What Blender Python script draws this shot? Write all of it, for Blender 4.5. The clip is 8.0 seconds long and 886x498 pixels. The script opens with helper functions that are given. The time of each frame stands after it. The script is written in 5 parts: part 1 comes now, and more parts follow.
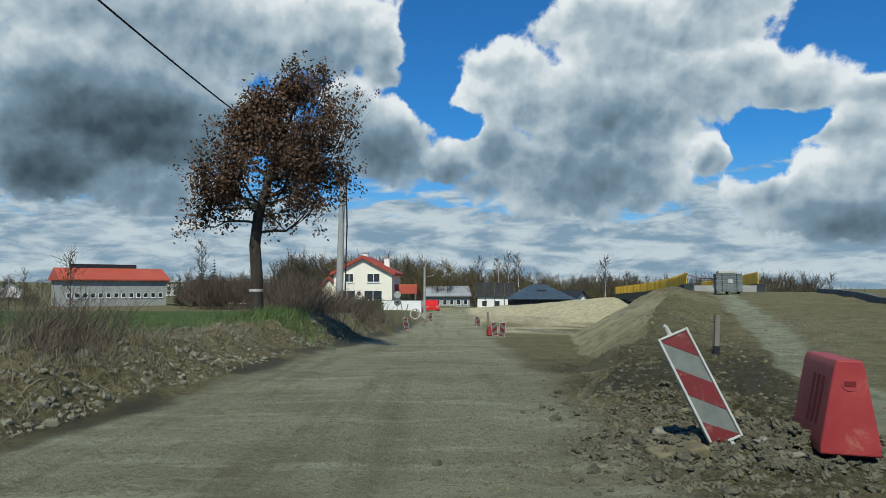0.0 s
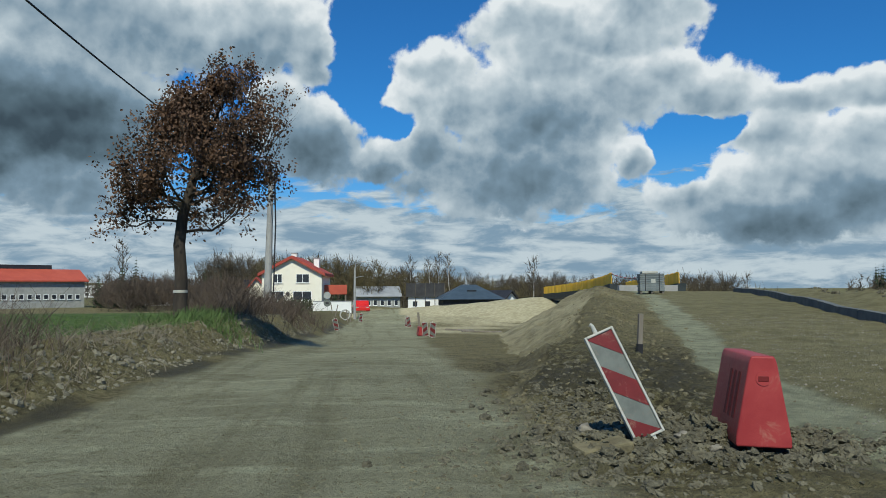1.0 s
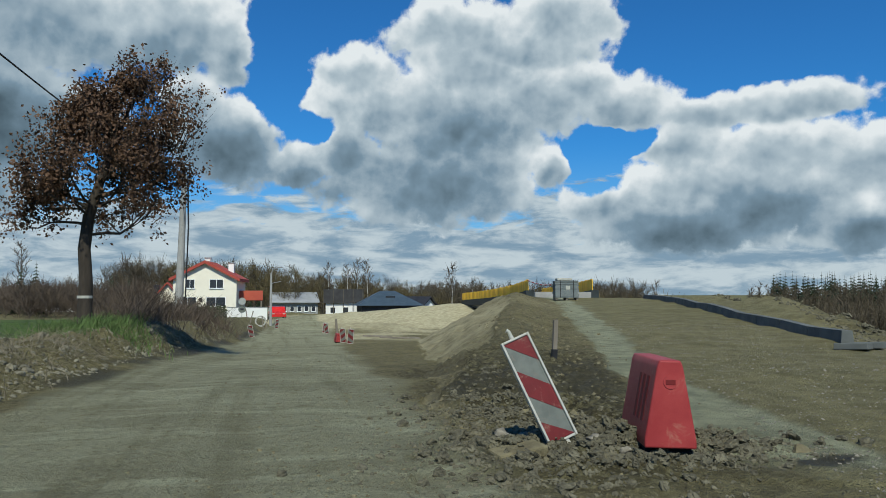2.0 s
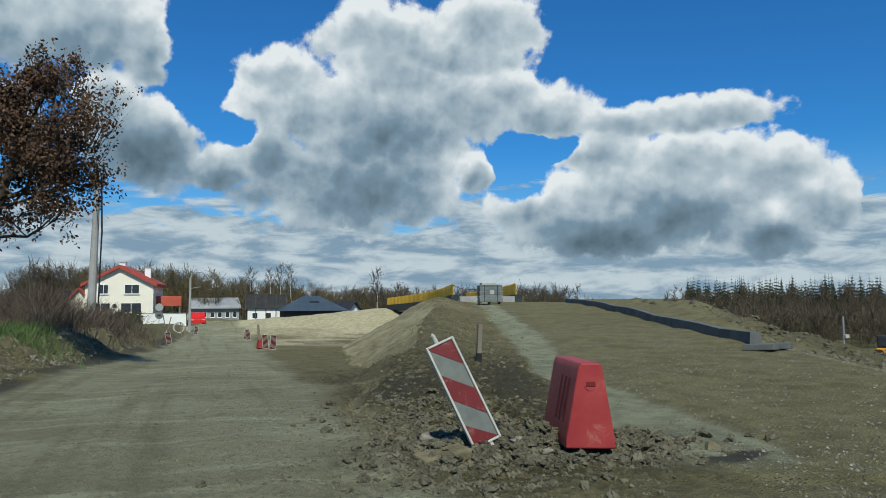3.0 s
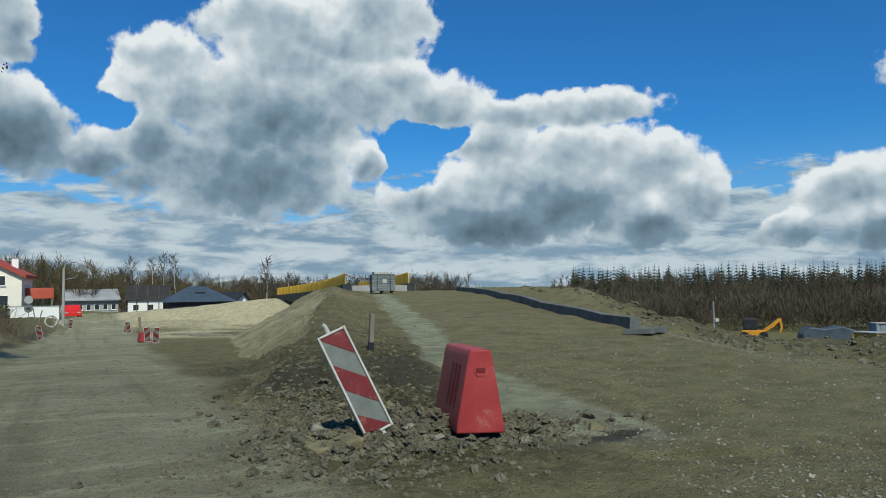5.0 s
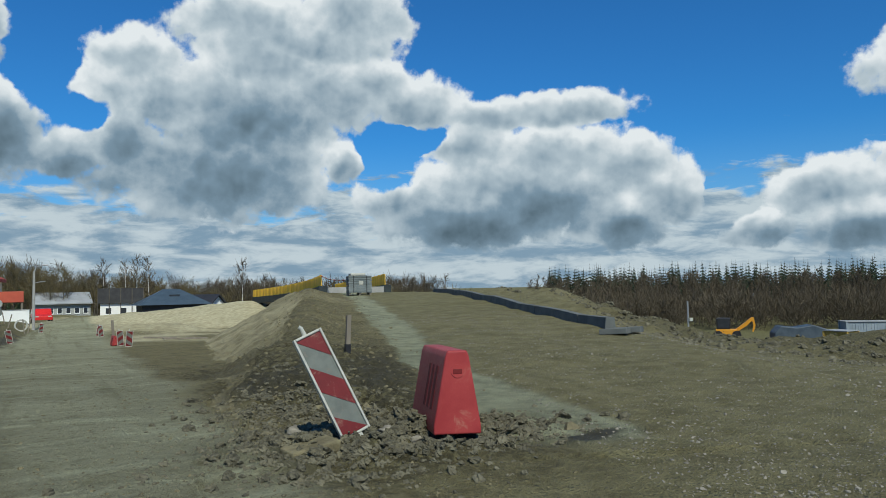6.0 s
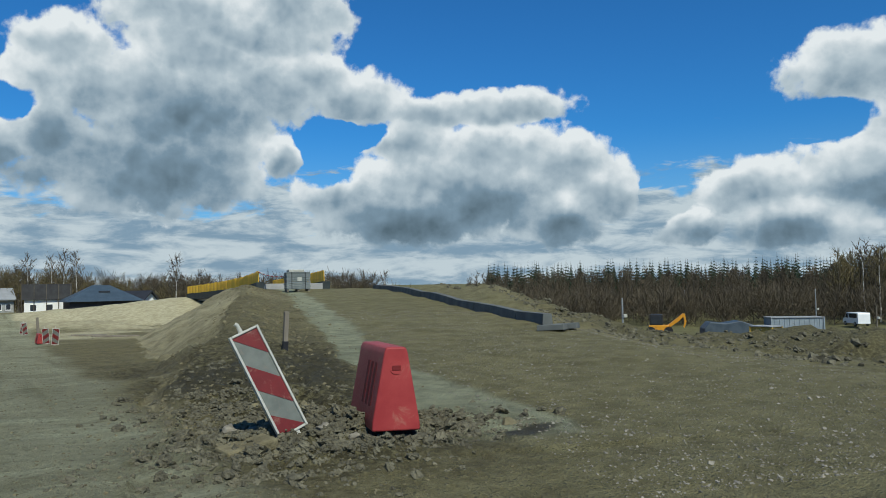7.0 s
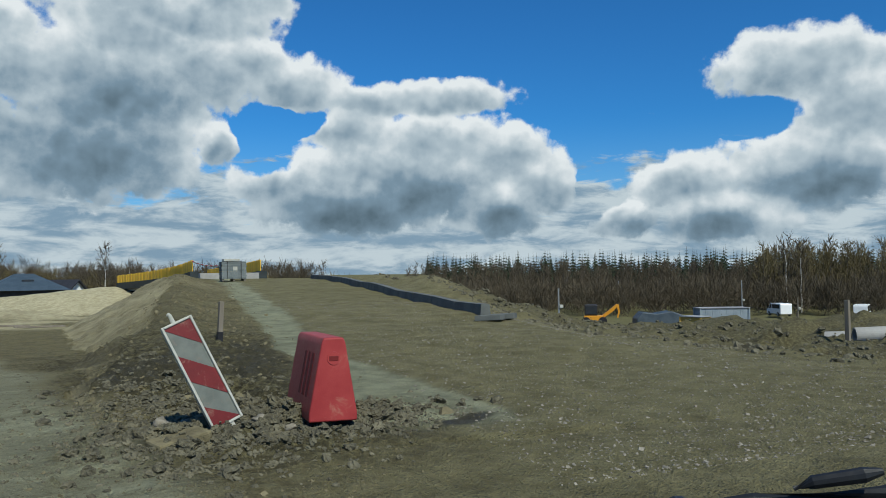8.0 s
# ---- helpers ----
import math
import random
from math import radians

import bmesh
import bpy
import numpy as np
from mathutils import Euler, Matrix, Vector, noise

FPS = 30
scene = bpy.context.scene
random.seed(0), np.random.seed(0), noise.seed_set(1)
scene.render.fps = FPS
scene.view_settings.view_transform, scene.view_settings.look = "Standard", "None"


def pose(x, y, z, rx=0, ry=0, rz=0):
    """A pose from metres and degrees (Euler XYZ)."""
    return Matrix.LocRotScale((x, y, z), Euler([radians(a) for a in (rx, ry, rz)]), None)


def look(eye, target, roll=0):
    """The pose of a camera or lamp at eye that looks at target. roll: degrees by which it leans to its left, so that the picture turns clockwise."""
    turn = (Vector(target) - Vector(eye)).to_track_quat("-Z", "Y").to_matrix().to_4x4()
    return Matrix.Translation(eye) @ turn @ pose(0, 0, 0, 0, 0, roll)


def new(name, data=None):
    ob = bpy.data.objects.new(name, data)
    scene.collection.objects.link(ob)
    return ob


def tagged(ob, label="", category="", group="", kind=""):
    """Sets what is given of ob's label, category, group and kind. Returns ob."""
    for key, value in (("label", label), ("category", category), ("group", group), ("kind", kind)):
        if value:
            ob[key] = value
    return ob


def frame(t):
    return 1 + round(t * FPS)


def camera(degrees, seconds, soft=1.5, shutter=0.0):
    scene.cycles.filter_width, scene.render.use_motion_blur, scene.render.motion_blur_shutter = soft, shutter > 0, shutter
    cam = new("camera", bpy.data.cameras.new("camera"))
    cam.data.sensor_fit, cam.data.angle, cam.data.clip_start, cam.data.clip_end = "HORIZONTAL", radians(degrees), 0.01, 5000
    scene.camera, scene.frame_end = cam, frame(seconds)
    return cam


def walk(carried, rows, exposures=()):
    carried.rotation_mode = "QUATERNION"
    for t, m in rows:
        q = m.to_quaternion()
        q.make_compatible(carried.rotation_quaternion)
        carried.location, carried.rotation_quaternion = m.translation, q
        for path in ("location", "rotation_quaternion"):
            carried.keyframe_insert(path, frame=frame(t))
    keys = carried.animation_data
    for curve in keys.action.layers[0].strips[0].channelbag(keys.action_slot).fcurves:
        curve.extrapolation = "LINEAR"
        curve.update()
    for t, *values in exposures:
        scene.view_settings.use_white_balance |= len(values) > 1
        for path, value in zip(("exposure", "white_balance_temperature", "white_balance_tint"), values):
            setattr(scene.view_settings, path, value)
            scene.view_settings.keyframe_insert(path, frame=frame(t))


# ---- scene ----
cam = camera(61.6, 8.0, soft=0.9)
EYE = 1.42
ROWS = [
    (0.0, 0.0, 3.0, 0.0), (0.5, -2.45, 3.0, 0.15), (1.0, -5.34, 3.02, 0.17), (1.5, -8.54, 3.21, 0.02),
    (3.0, -17.34, 3.83, 0.25), (3.5, -20.23, 3.74, 0.23), (4.0, -22.88, 3.55, 0.26), (4.5, -24.70, 3.12, 0.48),
    (6.0, -27.38, 2.98, 1.06), (6.5, -29.54, 2.95, 1.05), (7.0, -32.02, 2.64, 0.95), (7.5, -34.54, 2.19, 0.80),
    (8.0, -36.72, 1.83, 0.68),
]
walk(cam, [(t, pose(0.0, -0.006 * t, EYE, 90 + pitch, roll, yaw)) for t, yaw, pitch, roll in ROWS])


# ---- node helpers ----
class Graph:
    """Short hand for building node trees."""

    def __init__(self, tree):
        self.t = tree

    def add(self, kind, ins=(), out=0, **props):
        n = self.t.nodes.new(kind)
        if "operation" in props:
            n.operation = props["operation"]
        if "use_clamp" in props:
            n.use_clamp = props["use_clamp"]
        if "attribute_name" in props:
            n.attribute_name = props["attribute_name"]
        if "feature" in props:
            n.feature, n.normalize = props["feature"], True
        if "sun" in props:
            n.sky_type, n.sun_disc = "NISHITA", False
            n.sun_elevation, n.sun_rotation = props["sun"]
            n.air_density, n.dust_density, n.ozone_density = 1.0, 0.3, 3.0
        for i, v in (ins.items() if isinstance(ins, dict) else enumerate(ins)):
            if v is None:
                continue
            if isinstance(v, bpy.types.NodeSocket):
                self.t.links.new(v, n.inputs[i])
            else:
                n.inputs[i].default_value = v
        return n.outputs[out] if len(n.outputs) else None

    def m(self, op, a, b=None, c=None, clamp=False):
        return self.add("ShaderNodeMath", [a, b, c], operation=op, use_clamp=clamp)

    def v(self, op, a, b=None, out=0):
        return self.add("ShaderNodeVectorMath", [a, b], out, operation=op)

    def mix(self, f, a, b, blend="MIX"):
        n = self.t.nodes.new("ShaderNodeMix")
        n.data_type, n.blend_type = "RGBA", blend
        for s, val in ((n.inputs[0], f), (n.inputs[6], a), (n.inputs[7], b)):
            if isinstance(val, bpy.types.NodeSocket):
                self.t.links.new(val, s)
            else:
                s.default_value = (*val, 1) if isinstance(val, tuple) and len(val) == 3 else val
        return n.outputs[2]

    def noise(self, vec, scale, detail=4.0, rough=0.55, dist=0.0, out=0):
        return self.add("ShaderNodeTexNoise", {"Vector": vec, "Scale": scale, "Detail": detail, "Roughness": rough, "Distortion": dist}, out)

    def ramp(self, x, a, b, lo=0.0, hi=1.0, smooth=True):
        n = self.t.nodes.new("ShaderNodeMapRange")
        n.interpolation_type = "SMOOTHSTEP" if smooth else "LINEAR"
        for i, val in enumerate((x, a, b, lo, hi)):
            if isinstance(val, bpy.types.NodeSocket):
                self.t.links.new(val, n.inputs[i])
            else:
                n.inputs[i].default_value = val
        return n.outputs[0]


# ---- sky, sun ----
SUN_AZ, SUN_EL = -172.0, 48.0
world = bpy.data.worlds.new("sky")
scene.world = world
world.use_nodes = True
world.node_tree.nodes.clear()
g = Graph(world.node_tree)
ray = g.add("ShaderNodeTexCoord", out="Generated")
ray = g.v("NORMALIZE", ray)
sep = world.node_tree.nodes.new("ShaderNodeSeparateXYZ")
world.node_tree.links.new(ray, sep.inputs[0])
azimuth = g.m("MULTIPLY", g.m("ARCTAN2", sep.outputs[0], sep.outputs[1]), 57.2958)
height = g.m("MULTIPLY", g.m("ARCSINE", sep.outputs[2]), 57.2958)
dome = g.add("ShaderNodeCombineXYZ", [azimuth, height, 0.0])

# cumulus: azimuth, elevation, half width, half height, in degrees
CUMULUS = [
    (13.0, 20.0, 5.4, 2.6), (20.6, 20.3, 5.0, 2.8), (16.6, 18.3, 7.6, 2.4), (5.4, 16.6, 3.6, 2.2), (9.6, 14.4, 7.0, 3.3),
    (13.1, 12.4, 7.4, 3.8), (3.8, 11.0, 2.8, 2.3), (0.2, 9.8, 2.5, 1.8), (10.5, 8.5, 9.2, 3.4), (20.1, 9.4, 1.7, 1.7),
    (25.6, 14.1, 4.0, 2.1), (36.9, 13.5, 6.4, 1.4), (14.5, 16.4, 7.0, 3.0), (19.0, 14.6, 4.5, 3.0), (2.0, 14.0, 3.0, 2.6), (22.5, 15.5, 3.5, 2.0)]
CUMULUS_RIGHT = [
    (30.1, 11.0, 3.9, 2.5), (36.0, 9.9, 6.6, 2.7), (41.5, 9.1, 4.3, 2.1), (33.0, 7.5, 10.2, 3.4), (29.6, 5.0, 7.6, 2.2), (24.0, 6.8, 3.2, 2.0),
    (31.0, 13.2, 4.5, 1.2), (44.4, 6.9, 2.6, 2.4), (40.6, 4.7, 3.6, 2.3), (54.8, 6.5, 4.2, 2.0), (50.3, 4.0, 2.5, 1.8), (57.7, 3.8, 5.0, 2.0),
    (62.9, 14.1, 6.3, 2.7), (65.9, 10.9, 4.8, 3.0), (63.8, 7.2, 6.2, 3.2), (78.0, 12.0, 9.0, 6.0)]
BANK = [
    (-23.1, 12.4, 10.5, 5.0), (-27.1, 14.6, 6.4, 3.6), (-20.5, 18.8, 13.4, 4.0), (-8.1, 19.0, 6.2, 3.3), (-4.1, 11.2, 5.4, 3.7),
    (-7.0, 14.3, 2.6, 1.8), (-28.0, 8.5, 5.0, 2.4), (-21.1, 7.3, 4.8, 2.0), (-4.2, 17.9, 2.4, 2.9), (-48.0, 14.0, 14.0, 9.0), (-30.0, 26.0, 22.0, 6.0)]
# the shaded undersides of the same clouds
BELLIES = [
    (7.1, 10.1, 6.6, 3.2), (12.2, 8.5, 6.4, 2.8), (1.8, 8.2, 3.4, 1.7), (29.6, 4.6, 8.0, 2.6), (35.9, 6.0, 6.0, 2.2), (42.1, 4.0, 3.8, 1.7),
    (-5.0, 10.8, 5.2, 3.2), (52.7, 3.5, 3.0, 1.2), (57.1, 3.0, 3.4, 1.4), (63.7, 5.4, 5.4, 1.8), (14.0, 12.5, 5.0, 2.4)]
DARK_BELLIES = [(-23.1, 11.4, 10.0, 4.6), (-28.5, 8.8, 6.6, 3.0), (-44.0, 12.0, 14.0, 7.0)]


# clear sky between the clouds
CLEARINGS = [(23.2, 9.6, 2.3, 3.0), (25.4, 11.8, 2.4, 1.1), (-0.8, 14.6, 2.4, 3.6), (-1.6, 18.5, 2.6, 3.0), (48.8, 6.6, 1.7, 3.2), (59.0, 10.6, 4.2, 1.3), (1.6, 13.0, 1.8, 1.6)]


def blobs(g, p, spots):
    """The greatest of several soft ellipses round p."""
    best = None
    for a, e, w, h in spots:
        d = g.v("LENGTH", g.v("MULTIPLY", g.v("SUBTRACT", p, (a, e, 0)), (1 / w, 1 / h, 0)), out=1)
        d = g.m("SUBTRACT", 1.0, d)
        best = d if best is None else g.m("SMOOTH_MAX", best, d, 0.12)
    return best


def heads(g, p, spots):
    """The greatest of several soft ellipses, and how high p lies within them (-1 base, 1 top)."""
    best, total, tall = None, 0.0, 0.0
    for a, e, w, h in spots:
        rel = g.v("MULTIPLY", g.v("SUBTRACT", p, (a, e, 0)), (1 / w, 1 / h, 0))
        d = g.m("SUBTRACT", 1.0, g.v("LENGTH", rel, out=1))
        best = d if best is None else g.m("SMOOTH_MAX", best, d, 0.12)
        k = g.m("MAXIMUM", g.m("ADD", d, 0.25), 0.0)
        k = g.m("MULTIPLY", k, k)
        total = g.m("ADD", total, k)
        tall = g.m("MULTIPLY_ADD", k, g.v("DOT_PRODUCT", rel, (0, 1, 0), out=1), tall)
    return best, g.m("DIVIDE", tall, g.m("ADD", total, 0.02))


def billows(g, p, detail):
    return g.add("ShaderNodeTexVoronoi", {"Vector": p, "Scale": 0.42, "Detail": detail, "Roughness": 0.6, "Lacunarity": 2.2, "Smoothness": 0.45}, feature="SMOOTH_F1")


warp = g.v("MULTIPLY", g.v("SUBTRACT", g.noise(dome, 0.17, 4.0, 0.6, out=1), (0.5, 0.5, 0.5)), (3.4, 2.6, 0))
bent = g.v("ADD", dome, warp)
fold = g.v("ADD", dome, g.v("MULTIPLY", warp, (0.5, 0.5, 0)))
body, tall = heads(g, bent, CUMULUS + CUMULUS_RIGHT + BANK)
hole = g.m("MAXIMUM", g.m("ADD", blobs(g, bent, CLEARINGS), 0.15), 0.0)
mass = g.m("ADD", body, g.m("MULTIPLY", g.m("SUBTRACT", 0.34, billows(g, fold, 5.0)), 0.95))
mass = g.m("ADD", mass, g.m("MULTIPLY", g.m("SUBTRACT", g.noise(dome, 0.55, 7.0, 0.54), 0.5), 0.8))
mass = g.m("SUBTRACT", mass, g.m("MULTIPLY", hole, 1.3))
cover = g.ramp(mass, -0.08, 0.18)
relief = g.m("SUBTRACT", billows(g, g.v("ADD", fold, (-0.4, 0.85, 0)), 1.6), billows(g, fold, 1.6))
soft = g.v("ADD", dome, g.v("MULTIPLY", g.v("SUBTRACT", g.noise(dome, 0.2, 5.0, 0.62, out=1), (0.5, 0.5, 0.5)), (6.0, 3.5, 0)))
belly = g.m("MULTIPLY", g.ramp(blobs(g, soft, BELLIES), -0.3, 0.9), 0.28)
dark = g.m("MULTIPLY", g.ramp(blobs(g, soft, DARK_BELLIES), -0.3, 0.8), 0.46)
shade = g.m("ADD", g.m("MULTIPLY_ADD", tall, -0.34, 0.20), g.m("MAXIMUM", belly, dark))
shade = g.m("ADD", shade, g.m("MULTIPLY", relief, -0.65))
shade = g.m("ADD", shade, g.m("MULTIPLY", g.m("SUBTRACT", g.noise(dome, 0.3, 4.0, 0.5), 0.5), 0.26))
shade = g.m("ADD", shade, g.ramp(azimuth, -14.0, 2.0, 0.10, 0.0))
shade = g.m("ADD", shade, g.ramp(mass, 0.0, 0.9, -0.10, 0.14), clamp=True)
ramp = world.node_tree.nodes.new("ShaderNodeValToRGB")
world.node_tree.links.new(shade, ramp.inputs[0])
ramp.color_ramp.elements[0].color, ramp.color_ramp.elements[0].position = (0.80, 0.86, 0.88, 1), 0.0
ramp.color_ramp.elements[1].color, ramp.color_ramp.elements[1].position = (0.050, 0.08, 0.105, 1), 1.0
for at_, col in ((0.24, (0.46, 0.56, 0.62, 1)), (0.5, (0.20, 0.30, 0.385, 1)), (0.8, (0.095, 0.15, 0.19, 1))):
    e = ramp.color_ramp.elements.new(at_)
    e.color = col
cumulus = ramp.outputs[0]

# low layered clouds towards the horizon
flat = g.v("MULTIPLY", dome, (0.2, 0.72, 0.0))
layer = g.m("ADD", g.noise(flat, 0.9, 6.0, 0.58, 0.4), g.ramp(height, 2.0, 11.0, 0.34, -0.26, smooth=False))
layer_cover = g.ramp(layer, 0.44, 0.58)
layer_tone = g.noise(g.v("ADD", flat, (3.1, 0.35, 0)), 1.1, 6.0, 0.6, 0.3)
layer_col = g.mix(g.ramp(layer_tone, 0.36, 0.62), (0.22, 0.34, 0.45), (0.54, 0.64, 0.69))

sky = g.add("ShaderNodeTexSky", sun=(radians(SUN_EL), radians(SUN_AZ)))
blue = g.mix(1.0, sky, (0.018, 0.068, 0.112), "MULTIPLY")
haze = g.ramp(height, 0.0, 12.0, 0.6, 0.0)
blue = g.mix(haze, blue, (0.30, 0.50, 0.68))
col = g.mix(layer_cover, blue, layer_col)
col = g.mix(cover, col, cumulus)
back = g.add("ShaderNodeBackground", [col, 0.95])
g.add("ShaderNodeOutputWorld", [back])

sun = new("sun", bpy.data.lights.new("sun", "SUN"))
sun.data.energy, sun.data.angle, sun.data.color = 4.3, radians(0.6), (0.95, 0.96, 0.82)
sd = Vector((math.sin(radians(SUN_AZ)) * math.cos(radians(SUN_EL)), math.cos(radians(SUN_AZ)) * math.cos(radians(SUN_EL)), math.sin(radians(SUN_EL))))
sun.matrix_world = look(sd * 100, (0, 0, 0))


# ---- materials ----
def surface(name, dark, light, scale=4.0, rough=0.8, bump=0.2, fine=40.0, metal=0.0, wear=None, wear_scale=1.5, wear_amount=0.5, stretch=(1, 1, 1), spec=0.3, coords="Object", tint=0.0):
    """A surface of two tones at two scales, with fine relief and, where given, worn or dirty patches."""
    m = bpy.data.materials.new(name)
    m.use_nodes = True
    m.node_tree.nodes.clear()
    g = Graph(m.node_tree)
    p = g.v("MULTIPLY", g.add("ShaderNodeTexCoord", out=coords), stretch)
    big, small = g.noise(p, scale, 5.0, 0.6), g.noise(p, fine, 4.0, 0.6)
    f = g.m("ADD", g.m("MULTIPLY", g.ramp(big, 0.3, 0.7), 0.65), g.m("MULTIPLY", small, 0.35), clamp=True)
    c = g.mix(f, dark, light)
    if tint:
        rnd = g.add("ShaderNodeObjectInfo", out="Random")
        c = g.mix(1.0, c, g.add("ShaderNodeCombineColor", [g.m("MULTIPLY_ADD", rnd, tint, 1 - tint / 2)] * 3), "MULTIPLY")
    if wear:
        c = g.mix(g.ramp(g.noise(p, wear_scale, 7.0, 0.7, 0.5), 0.62 - 0.2 * wear_amount, 0.72), c, wear)
    s = m.node_tree.nodes.new("ShaderNodeBsdfPrincipled")
    m.node_tree.links.new(c, s.inputs["Base Color"])
    m.node_tree.links.new(g.ramp(small, 0.2, 0.8, max(0.02, rough - 0.12), min(1, rough + 0.12)), s.inputs["Roughness"])
    s.inputs["Metallic"].default_value, s.inputs["Specular IOR Level"].default_value = metal, spec
    if bump:
        b = g.add("ShaderNodeBump", {"Strength": bump, "Distance": 0.02, "Height": g.m("ADD", small, g.m("MULTIPLY", big, 0.6))})
        m.node_tree.links.new(b, s.inputs["Normal"])
    g.add("ShaderNodeOutputMaterial", [s.outputs[0]])
    return m


def ground_material():
    m = bpy.data.materials.new("earth")
    m.use_nodes = True
    m.node_tree.nodes.clear()
    g = Graph(m.node_tree)
    p = g.add("ShaderNodeTexCoord", out="Object")

    def attr(n):
        return g.add("ShaderNodeAttribute", out="Fac", attribute_name=n)

    n1, n2, n3, n4 = g.noise(p, 0.35, 6.0, 0.6), g.noise(p, 2.2, 6.0, 0.65), g.noise(p, 11.0, 6.0, 0.7), g.noise(p, 60.0, 4.0, 0.7)
    grains = g.add("ShaderNodeTexVoronoi", {"Vector": p, "Scale": 26.0, "Randomness": 1.0})
    # plain soil
    soil = g.mix(g.ramp(n2, 0.32, 0.68), (0.070, 0.054, 0.031), (0.185, 0.148, 0.088))
    soil = g.mix(g.m("MULTIPLY", g.ramp(n3, 0.42, 0.62), 0.6), soil, (0.25, 0.21, 0.145))
    soil = g.mix(g.ramp(n4, 0.55, 0.68, 0.0, 0.6), soil, (0.05, 0.04, 0.024))
    # dried clay road with crosswise streaks and long wheel tracks
    streak = g.noise(g.v("MULTIPLY", p, (0.35, 2.6, 1.0)), 1.0, 5.0, 0.65)
    track = g.noise(g.v("MULTIPLY", p, (1.5, 0.06, 1.0)), 1.0, 4.0, 0.6)
    road = g.mix(g.ramp(n1, 0.3, 0.7), (0.205, 0.182, 0.145), (0.31, 0.287, 0.24))
    road = g.mix(g.ramp(streak, 0.48, 0.68, 0.0, 0.55), road, (0.45, 0.43, 0.37))
    road = g.mix(g.ramp(track, 0.5, 0.68, 0.0, 0.55), road, (0.135, 0.115, 0.08))
    road = g.mix(g.ramp(n2, 0.52, 0.7, 0.0, 0.55), road, (0.135, 0.112, 0.07))
    road = g.mix(g.ramp(n3, 0.52, 0.64, 0.0, 0.5), road, (0.11, 0.09, 0.056))
    road = g.mix(g.ramp(n4, 0.54, 0.64, 0.0, 0.45), road, (0.40, 0.37, 0.28))
    road = g.mix(g.ramp(n4, 0.44, 0.36, 0.0, 0.45), road, (0.09, 0.075, 0.048))
    # gravel of the new roadway
    gravel = g.mix(g.ramp(n2, 0.3, 0.7), (0.145, 0.118, 0.068), (0.25, 0.21, 0.135))
    stone = g.mix(n3, (0.07, 0.058, 0.04), (0.33, 0.29, 0.22))
    gravel = g.mix(g.ramp(grains, 0.40, 0.10, 0.0, 0.9), gravel, stone)
    gravel = g.mix(g.ramp(n4, 0.54, 0.66, 0.0, 0.6), gravel, (0.055, 0.042, 0.024))
    gravel = g.mix(g.ramp(g.noise(g.v("MULTIPLY", g.v("ADD", p, (0, 0, 0)), (0.25, 0.8, 1)), 1.0, 5.0, 0.6), 0.45, 0.75, 0.0, 0.4), gravel, (0.27, 0.235, 0.165))
    sand = g.mix(g.ramp(n2, 0.3, 0.7), (0.37, 0.30, 0.235), (0.56, 0.475, 0.39))
    sand = g.mix(g.ramp(n1, 0.5, 0.7, 0, 0.4), sand, (0.31, 0.255, 0.20))
    grass = g.mix(g.ramp(g.noise(g.v("MULTIPLY", p, (1.0, 0.4, 1.0)), 0.8, 6.0, 0.7), 0.35, 0.65), (0.035, 0.062, 0.018), (0.085, 0.125, 0.035))
    grass = g.mix(g.ramp(n3, 0.5, 0.8, 0.0, 0.5), grass, (0.16, 0.15, 0.07))
    strip = g.mix(g.ramp(n2, 0.35, 0.65), (0.20, 0.19, 0.155), (0.32, 0.305, 0.25))
    wet = g.mix(n2, (0.032, 0.027, 0.02), (0.075, 0.062, 0.045))
    heath = g.mix(g.ramp(n1, 0.3, 0.7), (0.10, 0.085, 0.045), (0.15, 0.135, 0.07))
    mire = g.mix(g.ramp(n3, 0.42, 0.62), (0.030, 0.024, 0.015), (0.15, 0.125, 0.082))
    mire = g.mix(g.ramp(n2, 0.5, 0.66, 0.0, 0.7), mire, (0.028, 0.022, 0.014))
    c = soil
    for name, tone in (("far", heath), ("field", grass), ("sand", sand), ("mud", mire), ("ramp", gravel), ("road", road), ("strip", strip), ("wet", wet)):
        c = g.mix(attr(name), c, tone)
    c = g.mix(1.0, c, (0.94, 1.0, 0.77), "MULTIPLY")
    s = m.node_tree.nodes.new("ShaderNodeBsdfPrincipled")
    m.node_tree.links.new(c, s.inputs["Base Color"])
    wetness = attr("wet")
    m.node_tree.links.new(g.ramp(wetness, 0.3, 1.0, 0.92, 0.62), s.inputs["Roughness"])
    s.inputs["Specular IOR Level"].default_value = 0.25
    height = g.m("ADD", g.m("MULTIPLY", n3, 1.0), g.m("MULTIPLY", n4, 0.35))
    height = g.m("ADD", height, g.m("MULTIPLY", g.m("MULTIPLY", g.ramp(grains, 0.4, 0.1), 0.5), attr("ramp")))
    b = g.add("ShaderNodeBump", {"Strength": 1.0, "Distance": 0.09, "Height": height})
    m.node_tree.links.new(b, s.inputs["Normal"])
    g.add("ShaderNodeOutputMaterial", [s.outputs[0]])
    return m


